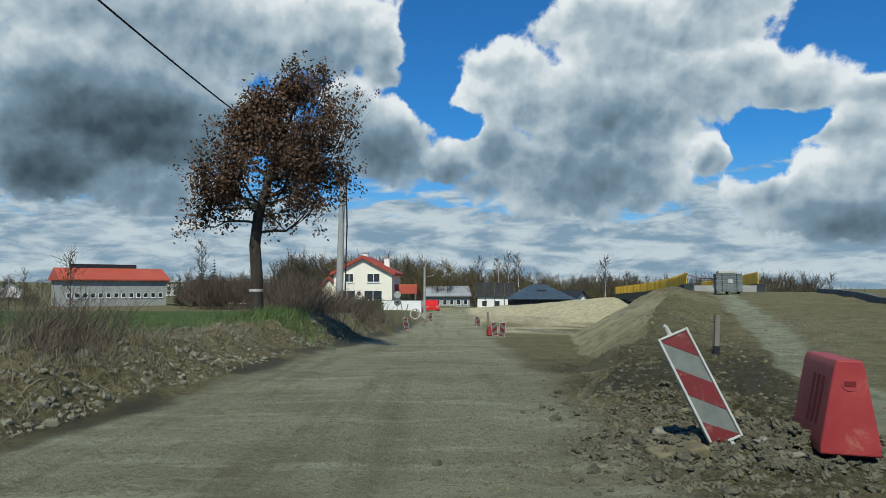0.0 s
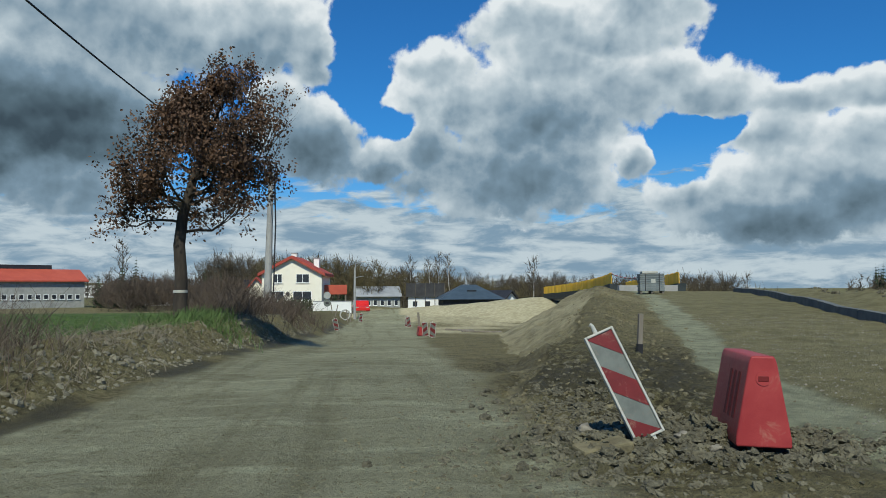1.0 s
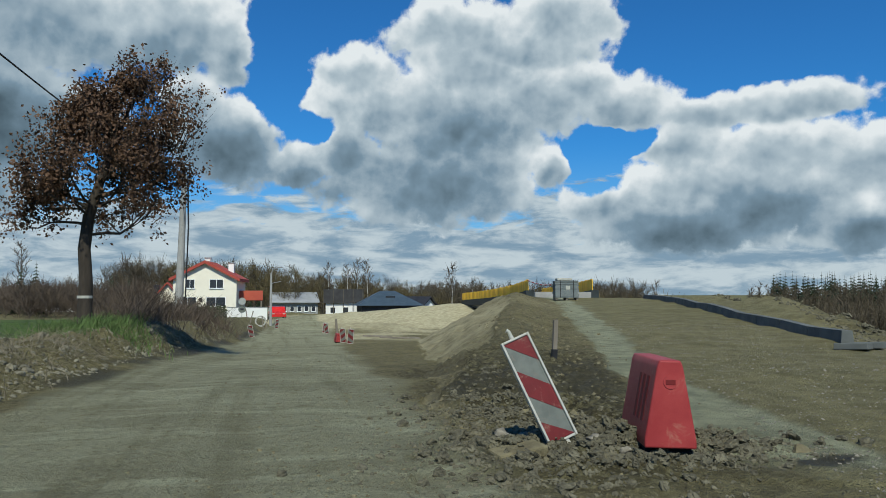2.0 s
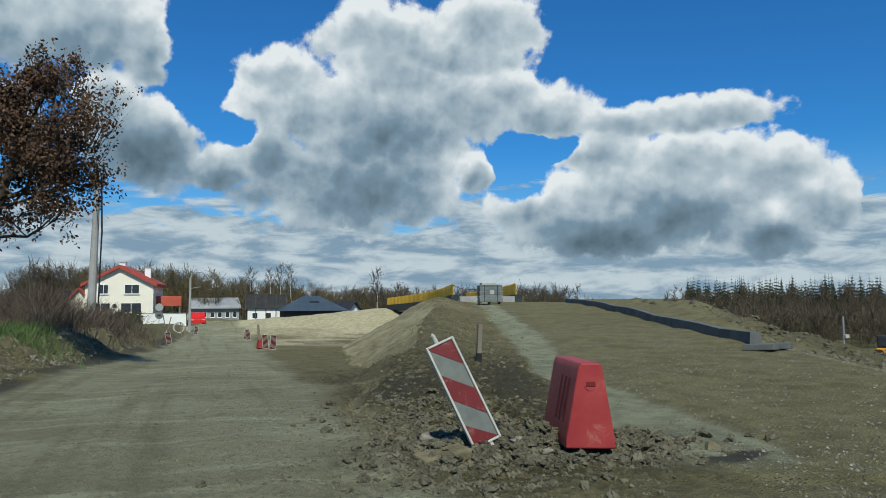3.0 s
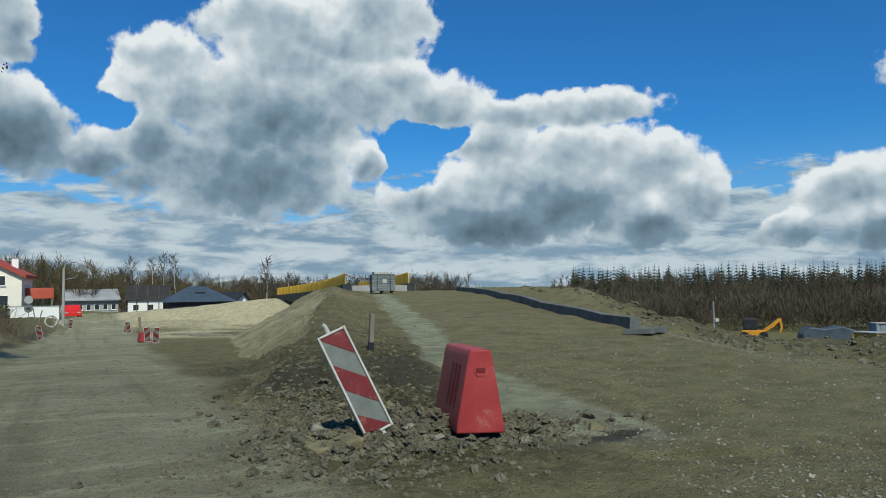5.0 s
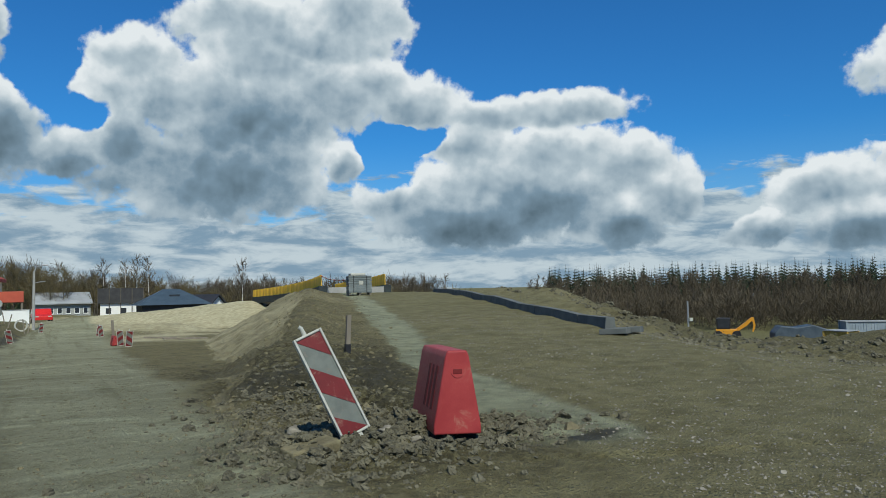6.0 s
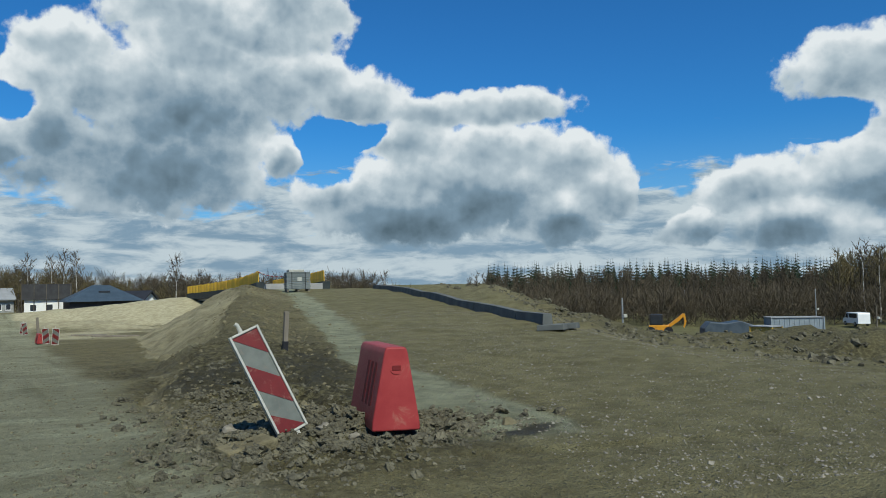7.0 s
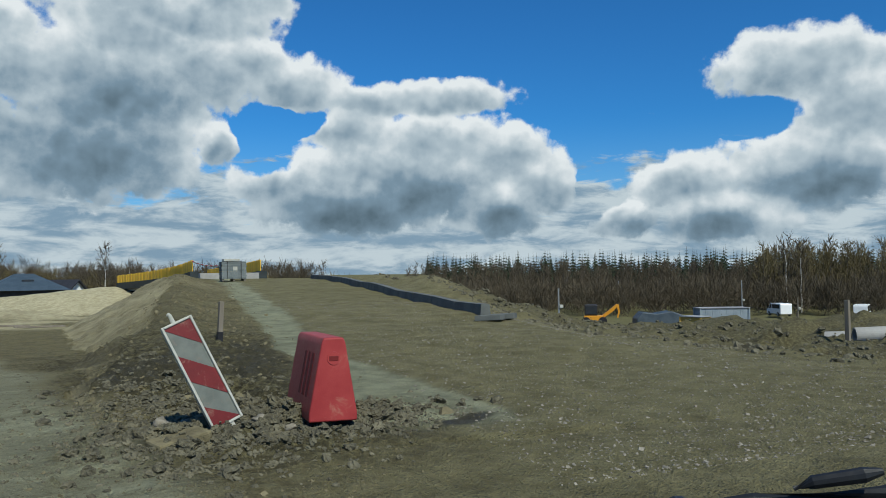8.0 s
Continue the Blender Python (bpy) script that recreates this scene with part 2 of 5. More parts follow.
EARTH = ground_material()
CLOD = surface("clod_earth", (0.070, 0.058, 0.031), (0.22, 0.19, 0.11), 6.0, 0.95, 0.6, 45.0)
RED = surface("red_plastic", (0.26, 0.026, 0.028), (0.36, 0.050, 0.048), 3.0, 0.5, 0.08, 60.0, wear=(0.36, 0.12, 0.09), wear_scale=6.0, wear_amount=0.25)
BOARD_RED = surface("red_film", (0.10, 0.009, 0.009), (0.16, 0.014, 0.014), 5.0, 0.45, 0.03, 50.0, wear=(0.22, 0.12, 0.09), wear_scale=9.0, wear_amount=0.4)
BOARD_WHITE = surface("white_film", (0.09, 0.10, 0.087), (0.16, 0.172, 0.152), 5.0, 0.45, 0.03, 50.0, wear=(0.16, 0.145, 0.12), wear_scale=14.0, wear_amount=0.5)
WHITE_PLASTIC = surface("white_plastic", (0.32, 0.32, 0.28), (0.47, 0.46, 0.41), 5.0, 0.5, 0.05, 50.0, wear=(0.35, 0.31, 0.25), wear_scale=5.0, wear_amount=0.3)
DARK = surface("dark_void", (0.012, 0.012, 0.012), (0.02, 0.02, 0.02), 5.0, 0.9, 0.0)
CONCRETE = surface("concrete", (0.24, 0.235, 0.22), (0.38, 0.37, 0.35), 1.2, 0.9, 0.25, 30.0, wear=(0.17, 0.16, 0.145), wear_scale=0.8, wear_amount=0.5)
NEW_CONCRETE = surface("kerb_concrete", (0.075, 0.082, 0.08), (0.15, 0.158, 0.15), 1.5, 0.85, 0.2, 30.0)
GREY_BLOCK = surface("grey_block", (0.25, 0.26, 0.24), (0.36, 0.36, 0.34), 2.0, 0.9, 0.3, 12.0, wear=(0.2, 0.2, 0.19), wear_scale=0.5, wear_amount=0.5)
CREAM = surface("cream_render", (0.72, 0.67, 0.55), (0.80, 0.75, 0.63), 0.6, 0.9, 0.1, 30.0, wear=(0.62, 0.57, 0.46), wear_scale=0.4, wear_amount=0.25)
WHITE_WALL = surface("white_render", (0.70, 0.69, 0.66), (0.80, 0.79, 0.76), 0.6, 0.9, 0.1, 30.0)
BLACK_WALL = surface("black_sheeting", (0.03, 0.03, 0.032), (0.06, 0.06, 0.062), 1.0, 0.9, 0.1, 10.0)
RED_ROOF = surface("red_roof", (0.30, 0.05, 0.035), (0.40, 0.075, 0.05), 1.0, 0.7, 0.2, 20.0)
ORANGE_ROOF = surface("orange_roof", (0.36, 0.065, 0.04), (0.46, 0.095, 0.055), 0.6, 0.6, 0.1, 20.0)
BLUE_ROOF = surface("slate_blue_roof", (0.035, 0.055, 0.075), (0.06, 0.085, 0.11), 1.0, 0.5, 0.2, 20.0)
BLACK_ROOF = surface("black_roof", (0.018, 0.018, 0.022), (0.035, 0.035, 0.04), 1.0, 0.5, 0.2, 20.0)
GREY_ROOF = surface("grey_roof", (0.22, 0.23, 0.24), (0.34, 0.35, 0.36), 0.5, 0.8, 0.1, 10.0)
GLASS = surface("window_glass", (0.02, 0.024, 0.03), (0.035, 0.04, 0.05), 2.0, 0.12, 0.0, spec=0.6)
WHITE_FRAME = surface("white_frame", (0.74, 0.74, 0.73), (0.82, 0.82, 0.81), 3.0, 0.5, 0.0)
WOOD = surface("weathered_wood", (0.13, 0.11, 0.085), (0.24, 0.21, 0.17), 3.0, 0.9, 0.3, 30.0, stretch=(1, 1, 0.15))
BLACK_METAL = surface("black_metal", (0.012, 0.012, 0.014), (0.03, 0.03, 0.032), 5.0, 0.5, 0.1)
YELLOW = surface("yellow_board", (0.74, 0.41, 0.03), (0.84, 0.50, 0.05), 1.5, 0.7, 0.1, 20.0, tint=0.25)
DARK_STEEL = surface("bridge_edge", (0.018, 0.024, 0.026), (0.04, 0.05, 0.052), 1.2, 0.7, 0.1)
GALV = surface("grey_steel", (0.25, 0.26, 0.27), (0.36, 0.37, 0.38), 4.0, 0.5, 0.05, metal=0.4)
CRATE = surface("grey_green_board", (0.10, 0.12, 0.12), (0.17, 0.19, 0.19), 3.0, 0.8, 0.2, 25.0, tint=0.3)
BARK = surface("bark", (0.022, 0.018, 0.014), (0.065, 0.052, 0.04), 6.0, 0.95, 0.8, 30.0, stretch=(1, 1, 0.25))
GREY_BARK = surface("grey_bark", (0.055, 0.047, 0.038), (0.11, 0.095, 0.077), 1.0, 0.95, 0.2, 10.0, tint=0.4)
BIRCH_BARK = surface("birch_bark", (0.35, 0.33, 0.30), (0.60, 0.58, 0.54), 3.0, 0.9, 0.2, 10.0, wear=(0.05, 0.045, 0.04), wear_scale=3.0, wear_amount=0.4)
TWIG = surface("twigs", (0.048, 0.039, 0.026), (0.115, 0.092, 0.060), 0.3, 0.95, 0.0, tint=0.4)
BUD = surface("budding_twigs", (0.075, 0.06, 0.028), (0.155, 0.125, 0.058), 0.3, 0.95, 0.0, tint=0.4)
LEAF = surface("dead_leaf", (0.05, 0.028, 0.017), (0.17, 0.095, 0.055), 1.8, 0.8, 0.0, 20.0)
NEEDLE = surface("needles", (0.014, 0.028, 0.014), (0.036, 0.060, 0.026), 0.5, 0.9, 0.0, tint=0.4)
STRAW = surface("dry_stems", (0.12, 0.10, 0.072), (0.25, 0.215, 0.155), 2.0, 0.95, 0.0)
BRAMBLE = surface("bramble", (0.055, 0.04, 0.03), (0.13, 0.10, 0.075), 2.0, 0.95, 0.0)
GREEN = surface("green_blades", (0.04, 0.075, 0.02), (0.10, 0.15, 0.045), 2.0, 0.9, 0.0)
HEDGE = surface("hedge_leaf", (0.02, 0.035, 0.012), (0.06, 0.085, 0.03), 2.0, 0.9, 0.0)
STONE = surface("grey_stone", (0.13, 0.115, 0.085), (0.33, 0.30, 0.245), 7.0, 0.9, 0.4, 50.0)
GREY_CLOD = surface("grey_clod", (0.085, 0.077, 0.054), (0.27, 0.25, 0.18), 5.0, 0.95, 0.6, 40.0)
DARK_CLOD = surface("damp_clod", (0.040, 0.036, 0.024), (0.185, 0.168, 0.112), 5.0, 0.9, 0.6, 40.0)


# ---- lay of the land ----
def lattice(ix, iy, seed):
    h = (ix.astype(np.int64) * 374761393 + iy.astype(np.int64) * 668265263 + seed * 974634777) & 0x7FFFFFFF
    h = ((h ^ (h >> 13)) * 1274126177) & 0x7FFFFFFF
    return ((h ^ (h >> 16)) & 0xFFFF) / 65535.0


def value_noise(x, y, seed=0):
    ix, iy = np.floor(x), np.floor(y)
    fx, fy = x - ix, y - iy
    fx, fy = fx * fx * (3 - 2 * fx), fy * fy * (3 - 2 * fy)
    a, b = lattice(ix, iy, seed), lattice(ix + 1, iy, seed)
    c, d = lattice(ix, iy + 1, seed), lattice(ix + 1, iy + 1, seed)
    return (a + (b - a) * fx) * (1 - fy) + (c + (d - c) * fx) * fy


def fbm(x, y, size, octaves=4, seed=0, gain=0.5):
    """Rough relief between about -1 and 1, its largest forms so many metres across."""
    out, amp, total = 0, 1.0, 0.0
    for k in range(octaves):
        out = out + amp * (value_noise(x / size + 17.3 * k, y / size - 9.1 * k, seed + k) * 2 - 1)
        total += amp
        amp, size = amp * gain, size * 0.5
    return out / total * 1.6


def step(x, a, b):
    t = np.clip((x - a) / (b - a), 0, 1)
    return t * t * (3 - 2 * t)


RAMP_AZ = radians(18.0)
RAMP_U, RAMP_V = (math.sin(RAMP_AZ), math.cos(RAMP_AZ)), (math.cos(RAMP_AZ), -math.sin(RAMP_AZ))


def bend(s):
    """How far the new roadway has swung to its left at s metres along it."""
    return -0.0045 * np.maximum(s - 36, 0) ** 2


def terrain(x, y):
    """Height of the ground and the shares of its coverings."""
    s, p = x * RAMP_U[0] + y * RAMP_U[1], x * RAMP_V[0] + y * RAMP_V[1]
    p = p - bend(s)
    high = -1.7 * step(y, 10, 120)
    low = np.interp(y, [8, 14, 25, 36, 62, 95, 120], [0, -0.12, -0.58, -1.0, -1.62, -2.1, -2.3])
    base = high + (low - high) * step(x, -4.5, -1.5)
    base = base - np.clip(np.where(p < 25, (p - 8) * 0.078, 1.33 + (p - 25) * 0.11), 0, 4.5) * step(y, -30, 25)
    z = base + 0.05 * fbm(x, y, 6, 3, 5)
    # the old road
    left = np.interp(y, [0, 6.5, 13.6, 24, 36, 62, 110], [-4.2, -3.95, -3.25, -2.9, -2.6, -2.1, -1.7]) + 0.18 * fbm(x, y, 1.3, 3, 11)
    right = np.interp(y, [0, 5, 9, 15, 24, 36, 62, 110], [2.0, 1.7, 1.6, 1.7, 2.0, 2.35, 2.9, 3.2]) + 0.25 * fbm(x, y, 1.6, 3, 12)
    road = step(x, left - 0.12, left + 0.25) * (1 - step(x, right - 0.3, right + 0.35)) * step(y, -40, -30) * (1 - step(y, 112, 118))
    rut = 0.018 * fbm(x, y * 0.12, 0.5, 3, 21) + 0.012 * fbm(x, y, 0.35, 3, 22)
    # spoil bank along the left edge
    d = left - x
    crest = 0.50 + 0.16 * fbm(x, y, 3.2, 3, 31) + 0.05 * step(y, 14, 8)
    bank = crest * step(d, 0.15, 1.5) * (1 - 0.75 * step(d, 2.2, 5.5)) * (1 - 0.5 * step(y, 24, 60)) * (1 - step(y, 75, 95)) * step(y, -20, -5)
    lumps = np.maximum(fbm(x, y, 0.55, 4, 33, 0.6), -0.5)
    z = z + bank + step(d, 0.2, 0.9) * (1 - step(d, 3.5, 6)) * (1 - step(y, 60, 80)) * 0.15 * lumps
    # the ramp with its soil shoulder and the falling side
    rise = np.clip(0.036 * (s - 8), 0, None)
    top = np.where(rise > 0.9, 0.9 + 0.55 * (1 - np.exp(-(rise - 0.9) / 0.55)), rise)
    shoulder = 0.32 * np.exp(-((p + 0.35) / 0.75) ** 2) * step(s, 11, 18)
    level = top + shoulder + 0.05 * fbm(x, y, 1.5, 3, 41) * step(s, 7, 12)
    wander = 0.45 * fbm(x, y, 4.0, 3, 42)
    slope = top + 0.18 * step(s, 11, 18) + (p + 0.9 + wander) * 0.50
    far_right = np.minimum(top - (p - 7.2) * 0.22, top)
    built = np.where(p < -0.9 - wander, np.maximum(slope, -9), np.where(p > 7.2, far_right, level))
    gap = step(s, 45.4, 45.6) * (1 - step(s, 73, 74))
    built = np.where(gap > 0.5, -9, built)
    z = np.where((s > 6) & (s < 46), np.maximum(z, built), z)
    on_slope = (built >= z - 1e-6) & (p < -0.9 - wander)
    z = z + np.where(on_slope, 0.10 * fbm(s + 0.5 * p, p * 0.16, 0.45, 3, 43) + 0.10 * fbm(x, y, 1.6, 4, 44, 0.6), 0)
    # sand of the far approach: a ridge that falls towards the old road
    ridge_x = np.clip(x, 3, 16.4)
    ridge_y = 86 - (ridge_x - 3) * 0.90
    ridge_z = np.interp(ridge_x, [3, 7.3, 12.4, 16.4], [-0.95, -0.5, 0.0, 0.5])
    away = np.hypot((x - ridge_x) * np.where(x > 16, 3.0, 1.0), y - ridge_y)
    heap = ridge_z - np.maximum(away - 1.5, 0) * 0.135 + 0.10 * fbm(x, y, 3.0, 3, 51)
    sand = np.maximum(step(heap - z, -0.12, 0.10), np.where(on_slope, 0.46 + 0.3 * fbm(x, y, 2.2, 4, 54), 0))
    z = np.maximum(z, heap)
    for mx, my, mr, mh in ((6.3, 57, 3.4, 0.75), (3.2, 68, 4.0, 0.7), (10.5, 47, 2.0, 0.35), (8.5, 30, 3.0, 0.25)):
        e = np.exp(-(((x - mx) / mr) ** 2 + ((y - my) / (mr * 0.8)) ** 2))
        z = z + mh * e * (1 + 0.25 * fbm(x, y, 1.2, 3, 52))
        sand = np.maximum(sand, 0.8 * step(e, 0.15, 0.5) * (1.0 if my > 40 else 0.2))
    lowland = step(x, 1.8, 4.0) * (1 - step(p, -3.0, -1.5)) * step(y, 30, 46)
    sand = np.maximum(sand, lowland * 0.9 * step(fbm(x, y, 5, 3, 53), -0.5, 0.5))
    # spoil beside and beyond the kerb wall
    spoil = 0.70 * np.exp(-((p - 9.8) / 1.6) ** 2) * step(s, 20, 32) * (1 - step(s, 60, 80)) * (1 + 0.5 * fbm(x, y, 2.5, 3, 61))
    rough_land = step(p, 8.5, 13) * step(s, 3, 8)
    spoil = spoil + rough_land * (0.24 * fbm(x, y, 3.0, 4, 62, 0.6) + 0.34 * np.maximum(fbm(x, y, 1.1, 4, 63, 0.65), -0.3))
    for hx, hy, hr, hh in ((32.5, 19.7, 4.0, 0.85), (33.6, 13.8, 4.5, 1.0), (24.0, 24.8, 3.5, 0.6), (22.0, 27.0, 3.0, 0.6), (29.5, 16.5, 3.0, 0.2)):
        spoil = spoil + hh * np.exp(-(((x - hx) / hr) ** 2 + ((y - hy) / (hr * 0.6)) ** 2)) * (1 + 0.35 * fbm(x, y, 1.6, 4, 64, 0.6))
    z = z + spoil
    sand = np.maximum(sand, 0.4 * np.exp(-((p - 9.8) / 2.2) ** 2) * step(s, 20, 30))
    # churned heap round the board and the barrier
    hx, hy = x - 2.95, y - 6.45
    near = np.exp(-((hx * 0.85 + hy * 0.3) / 1.25) ** 2 - ((hy - hx * 0.15) / 1.0) ** 2)
    mud = np.clip(near * 1.5, 0, 1)
    mud = np.maximum(mud, step(x, right + 0.1, right + 0.9) * (1 - step(p, 1.0, 1.7)) * step(y, 4.6, 5.6) * (1 - step(s, 11, 19)) * 0.85)
    z = z + 0.11 * near + mud * (0.10 * fbm(x, y, 0.5, 4, 71, 0.65) + 0.09 * (0.4 - np.abs(fbm(x, y, 0.34, 3, 73, 0.6))) + 0.03 * fbm(x, y, 0.13, 2, 72)) * (1 - 0.6 * step(s, 14, 20))
    # coverings
    ramp = step(p, 1.9 + 0.25 * 0, 2.5) * step(s + 1.2 * fbm(x, y, 1.5, 3, 81), 4.0, 6.0) * (1 - 0.8 * rough_land)
    ramp = np.maximum(ramp, 0.75 * step(x, right + 0.2, right + 1.2) * (1 - step(s, 5, 7)) * (1 - mud))
    edge = 0.16 * fbm(x, y, 1.2, 3, 82)
    strip = step(p + edge, 1.35, 1.5) * (1 - step(p + edge, 2.25 + 0.7 * step(s, 12, 7), 2.42 + 0.7 * step(s, 12, 7))) * step(s, 6.2, 6.9) * (1 - step(s, 46, 48))
    ramp = ramp * (1 - strip)
    z = z - 0.02 * strip * (s < 30) + ramp * 0.012 * fbm(x, y, 0.2, 2, 83)
    z = z + road * rut
    wet = np.zeros_like(x)
    wet = np.maximum(wet, 0.85 * step(d, -0.35, 0.0) * (1 - step(d, 0.25, 0.6)) * step(fbm(x, y, 1.5, 3, 91), -0.5, 0.1) * (y < 60))
    pool = np.exp(-((x - 4.55) / 0.55) ** 2 - ((y - 5.65 - 0.3 * (x - 4.5)) / 0.22) ** 2)
    wet = np.maximum(wet, step(pool + 0.25 * fbm(x, y, 0.6, 3, 92), 0.35, 0.7))
    wet = np.maximum(wet, 0.85 * mud * step(fbm(x, y, 0.9, 4, 93), -0.05, 0.4))
    field = step(d, 4.0, 5.2) * step(-x, 3, 7) * (1 - step(y, 88, 94)) * step(y, 2, 8) + 0.7 * step(d, 1.8, 2.8) * (1 - step(d, 4.0, 5.2)) * step(y, 18, 24)
    far = step(y, 125, 135) + step(np.abs(x), 110, 130) * step(y, -30, 60)
    far = np.clip(np.maximum(far, step(p, 40, 60)), 0, 1) * (1 - np.clip(field, 0, 1))
    # hills on the horizon
    dist = np.hypot(x, y)
    z = z + step(dist, 700, 1600) * (14 + 16 * fbm(x, y, 500, 3, 95)) * step(-x + 0.25 * y, 200, 500)
    z = z + step(dist, 160, 420) * step(x, -40, 60) * 3.0
    return z, {"road": road, "field": np.clip(field, 0, 1), "sand": sand, "ramp": ramp, "strip": strip, "wet": wet, "far": far, "mud": np.clip(np.maximum(mud * (1 - 0.7 * step(s, 16, 24)), 0.7 * rough_land * (1 - step(s, 60, 90))), 0, 1)}


def ground(x, y):
    z, _ = terrain(np.array([float(x)]), np.array([float(y)]))
    return float(z[0])


def at(az, r, lift=0.0):
    """The spot on the ground at a bearing (degrees right of the road) and a distance from the origin."""
    x, y = r * math.sin(radians(az)), r * math.cos(radians(az))
    return Vector((x, y, ground(x, y) + lift))


def axis(fine_lo, fine_hi, fine, lo, hi, growth):
    mid = list(np.arange(fine_lo, fine_hi, fine))
    up, stepsize, v = [], fine, fine_hi
    while v < hi:
        up.append(v)
        stepsize *= growth
        v += stepsize
    down, stepsize, v = [], fine, fine_lo
    while v > lo:
        stepsize *= growth
        v -= stepsize
        down.append(v)
    return np.array(down[::-1] + mid + up + [hi])


def quad_mesh(name, co, quads, smooth=False):
    """A mesh of four-cornered faces from arrays."""
    me = bpy.data.meshes.new(name)
    me.vertices.add(len(co))
    me.vertices.foreach_set("co", np.ascontiguousarray(co, np.float32).ravel())
    me.loops.add(quads.size)
    me.loops.foreach_set("vertex_index", np.ascontiguousarray(quads, np.int32).ravel())
    me.polygons.add(len(quads))
    me.polygons.foreach_set("loop_start", np.arange(0, quads.size, 4, dtype=np.int32))
    me.update(calc_edges=True)
    me.polygons.foreach_set("use_smooth", np.full(len(quads), smooth))
    return me


def build_ground():
    xs, ys = axis(-6.0, 6.5, 0.055, -2500, 2500, 1.04), axis(3.6, 10.0, 0.055, -2500, 3500, 1.03)
    X, Y = np.meshgrid(xs, ys)
    Z, shares = terrain(X.ravel(), Y.ravel())
    nx, ny = len(xs), len(ys)
    i = np.arange(nx * ny).reshape(ny, nx)
    quads = np.stack([i[:-1, :-1], i[:-1, 1:], i[1:, 1:], i[1:, :-1]], -1).reshape(-1, 4)
    co = np.stack([X.ravel(), Y.ravel(), Z], -1)

    def share(n):
        return shares[n][quads].mean(1)

    zone = np.zeros(len(quads), int)
    zone[(share("ramp") > 0.5) | (share("strip") > 0.5)] = 1
    zone[share("sand") > 0.5] = 2
    zone[share("field") > 0.5] = 3
    zone[share("road") > 0.5] = 4
    spec = [("ground", "bare churned brown earth with clods and wet patches"), ("embankment_road", "gravel roadway rising to the bridge with a grey clay strip"),
            ("sand_bank", "pale yellow sand heaped beside the road works"), ("field", "short green grass field behind the spoil bank"),
            ("road", "dried grey clay road with wheel tracks and streaks")]
    for k, (name, label) in enumerate(spec):
        q = quads[zone == k]
        used, inv = np.unique(q, return_inverse=True)
        me = quad_mesh(name, co[used], inv.reshape(-1, 4), True)
        for n, v in shares.items():
            me.attributes.new(n, "FLOAT", "POINT").data.foreach_set("value", v[used].astype(np.float32))
        me.materials.append(EARTH)
        tagged(new(name, me), label, "ground" if k in (0, 2, 3) else "road", kind="structure")


build_ground()


# ---- mesh helpers ----
def thing(name, label, category, m=None, group="", kind=""):
    ob = new(name)
    ob.empty_display_size = 0.2
    if m is not None:
        ob.matrix_world = m
    return tagged(ob, label, category, group, kind)


def part(name, bm, material, parent, label="", m=None, smooth=False):
    """Links a bmesh as one mesh under a thing or a part."""
    me = bpy.data.meshes.new(name)
    bm.to_mesh(me)
    bm.free()
    me.materials.append(material)
    if smooth:
        me.polygons.foreach_set("use_smooth", np.ones(len(me.polygons), bool))
    ob = new(name, me)
    ob.parent = parent
    if m is not None:
        ob.matrix_local = m
    return tagged(ob, label)


def box(x0, x1, y0, y1, z0, z1, bevel=0.0, bm=None, m=None):
    """A block between the given limits, with rounded edges."""
    b = bmesh.new()
    bmesh.ops.create_cube(b, size=1.0, matrix=Matrix.LocRotScale(((x0 + x1) / 2, (y0 + y1) / 2, (z0 + z1) / 2), None, (x1 - x0, y1 - y0, z1 - z0)))
    if bevel:
        bmesh.ops.bevel(b, geom=b.edges[:], offset=bevel, segments=2, affect="EDGES", profile=0.5)
    if m is not None:
        bmesh.ops.transform(b, matrix=m, verts=b.verts[:])
    if bm is None:
        return b
    return join(bm, b)


def join(bm, b):
    me = bpy.data.meshes.new("tmp")
    b.to_mesh(me)
    b.free()
    bm.from_mesh(me)
    bpy.data.meshes.remove(me)
    return bm


def prism(outline, depth, axis_="y", bevel=0.0):
    """A flat outline (u, z) given a depth along y or x, centred."""
    b = bmesh.new()
    if axis_ == "y":
        vs = [b.verts.new((u, -depth / 2, z)) for u, z in outline]
        move = (0, depth, 0)
    else:
        vs = [b.verts.new((-depth / 2, u, z)) for u, z in outline]
        move = (depth, 0, 0)
    f = b.faces.new(vs)
    r = bmesh.ops.extrude_face_region(b, geom=[f])
    bmesh.ops.translate(b, verts=[v for v in r["geom"] if isinstance(v, bmesh.types.BMVert)], vec=move)
    bmesh.ops.recalc_face_normals(b, faces=b.faces[:])
    if bevel:
        bmesh.ops.bevel(b, geom=b.edges[:], offset=bevel, segments=2, affect="EDGES", profile=0.5)
    return b


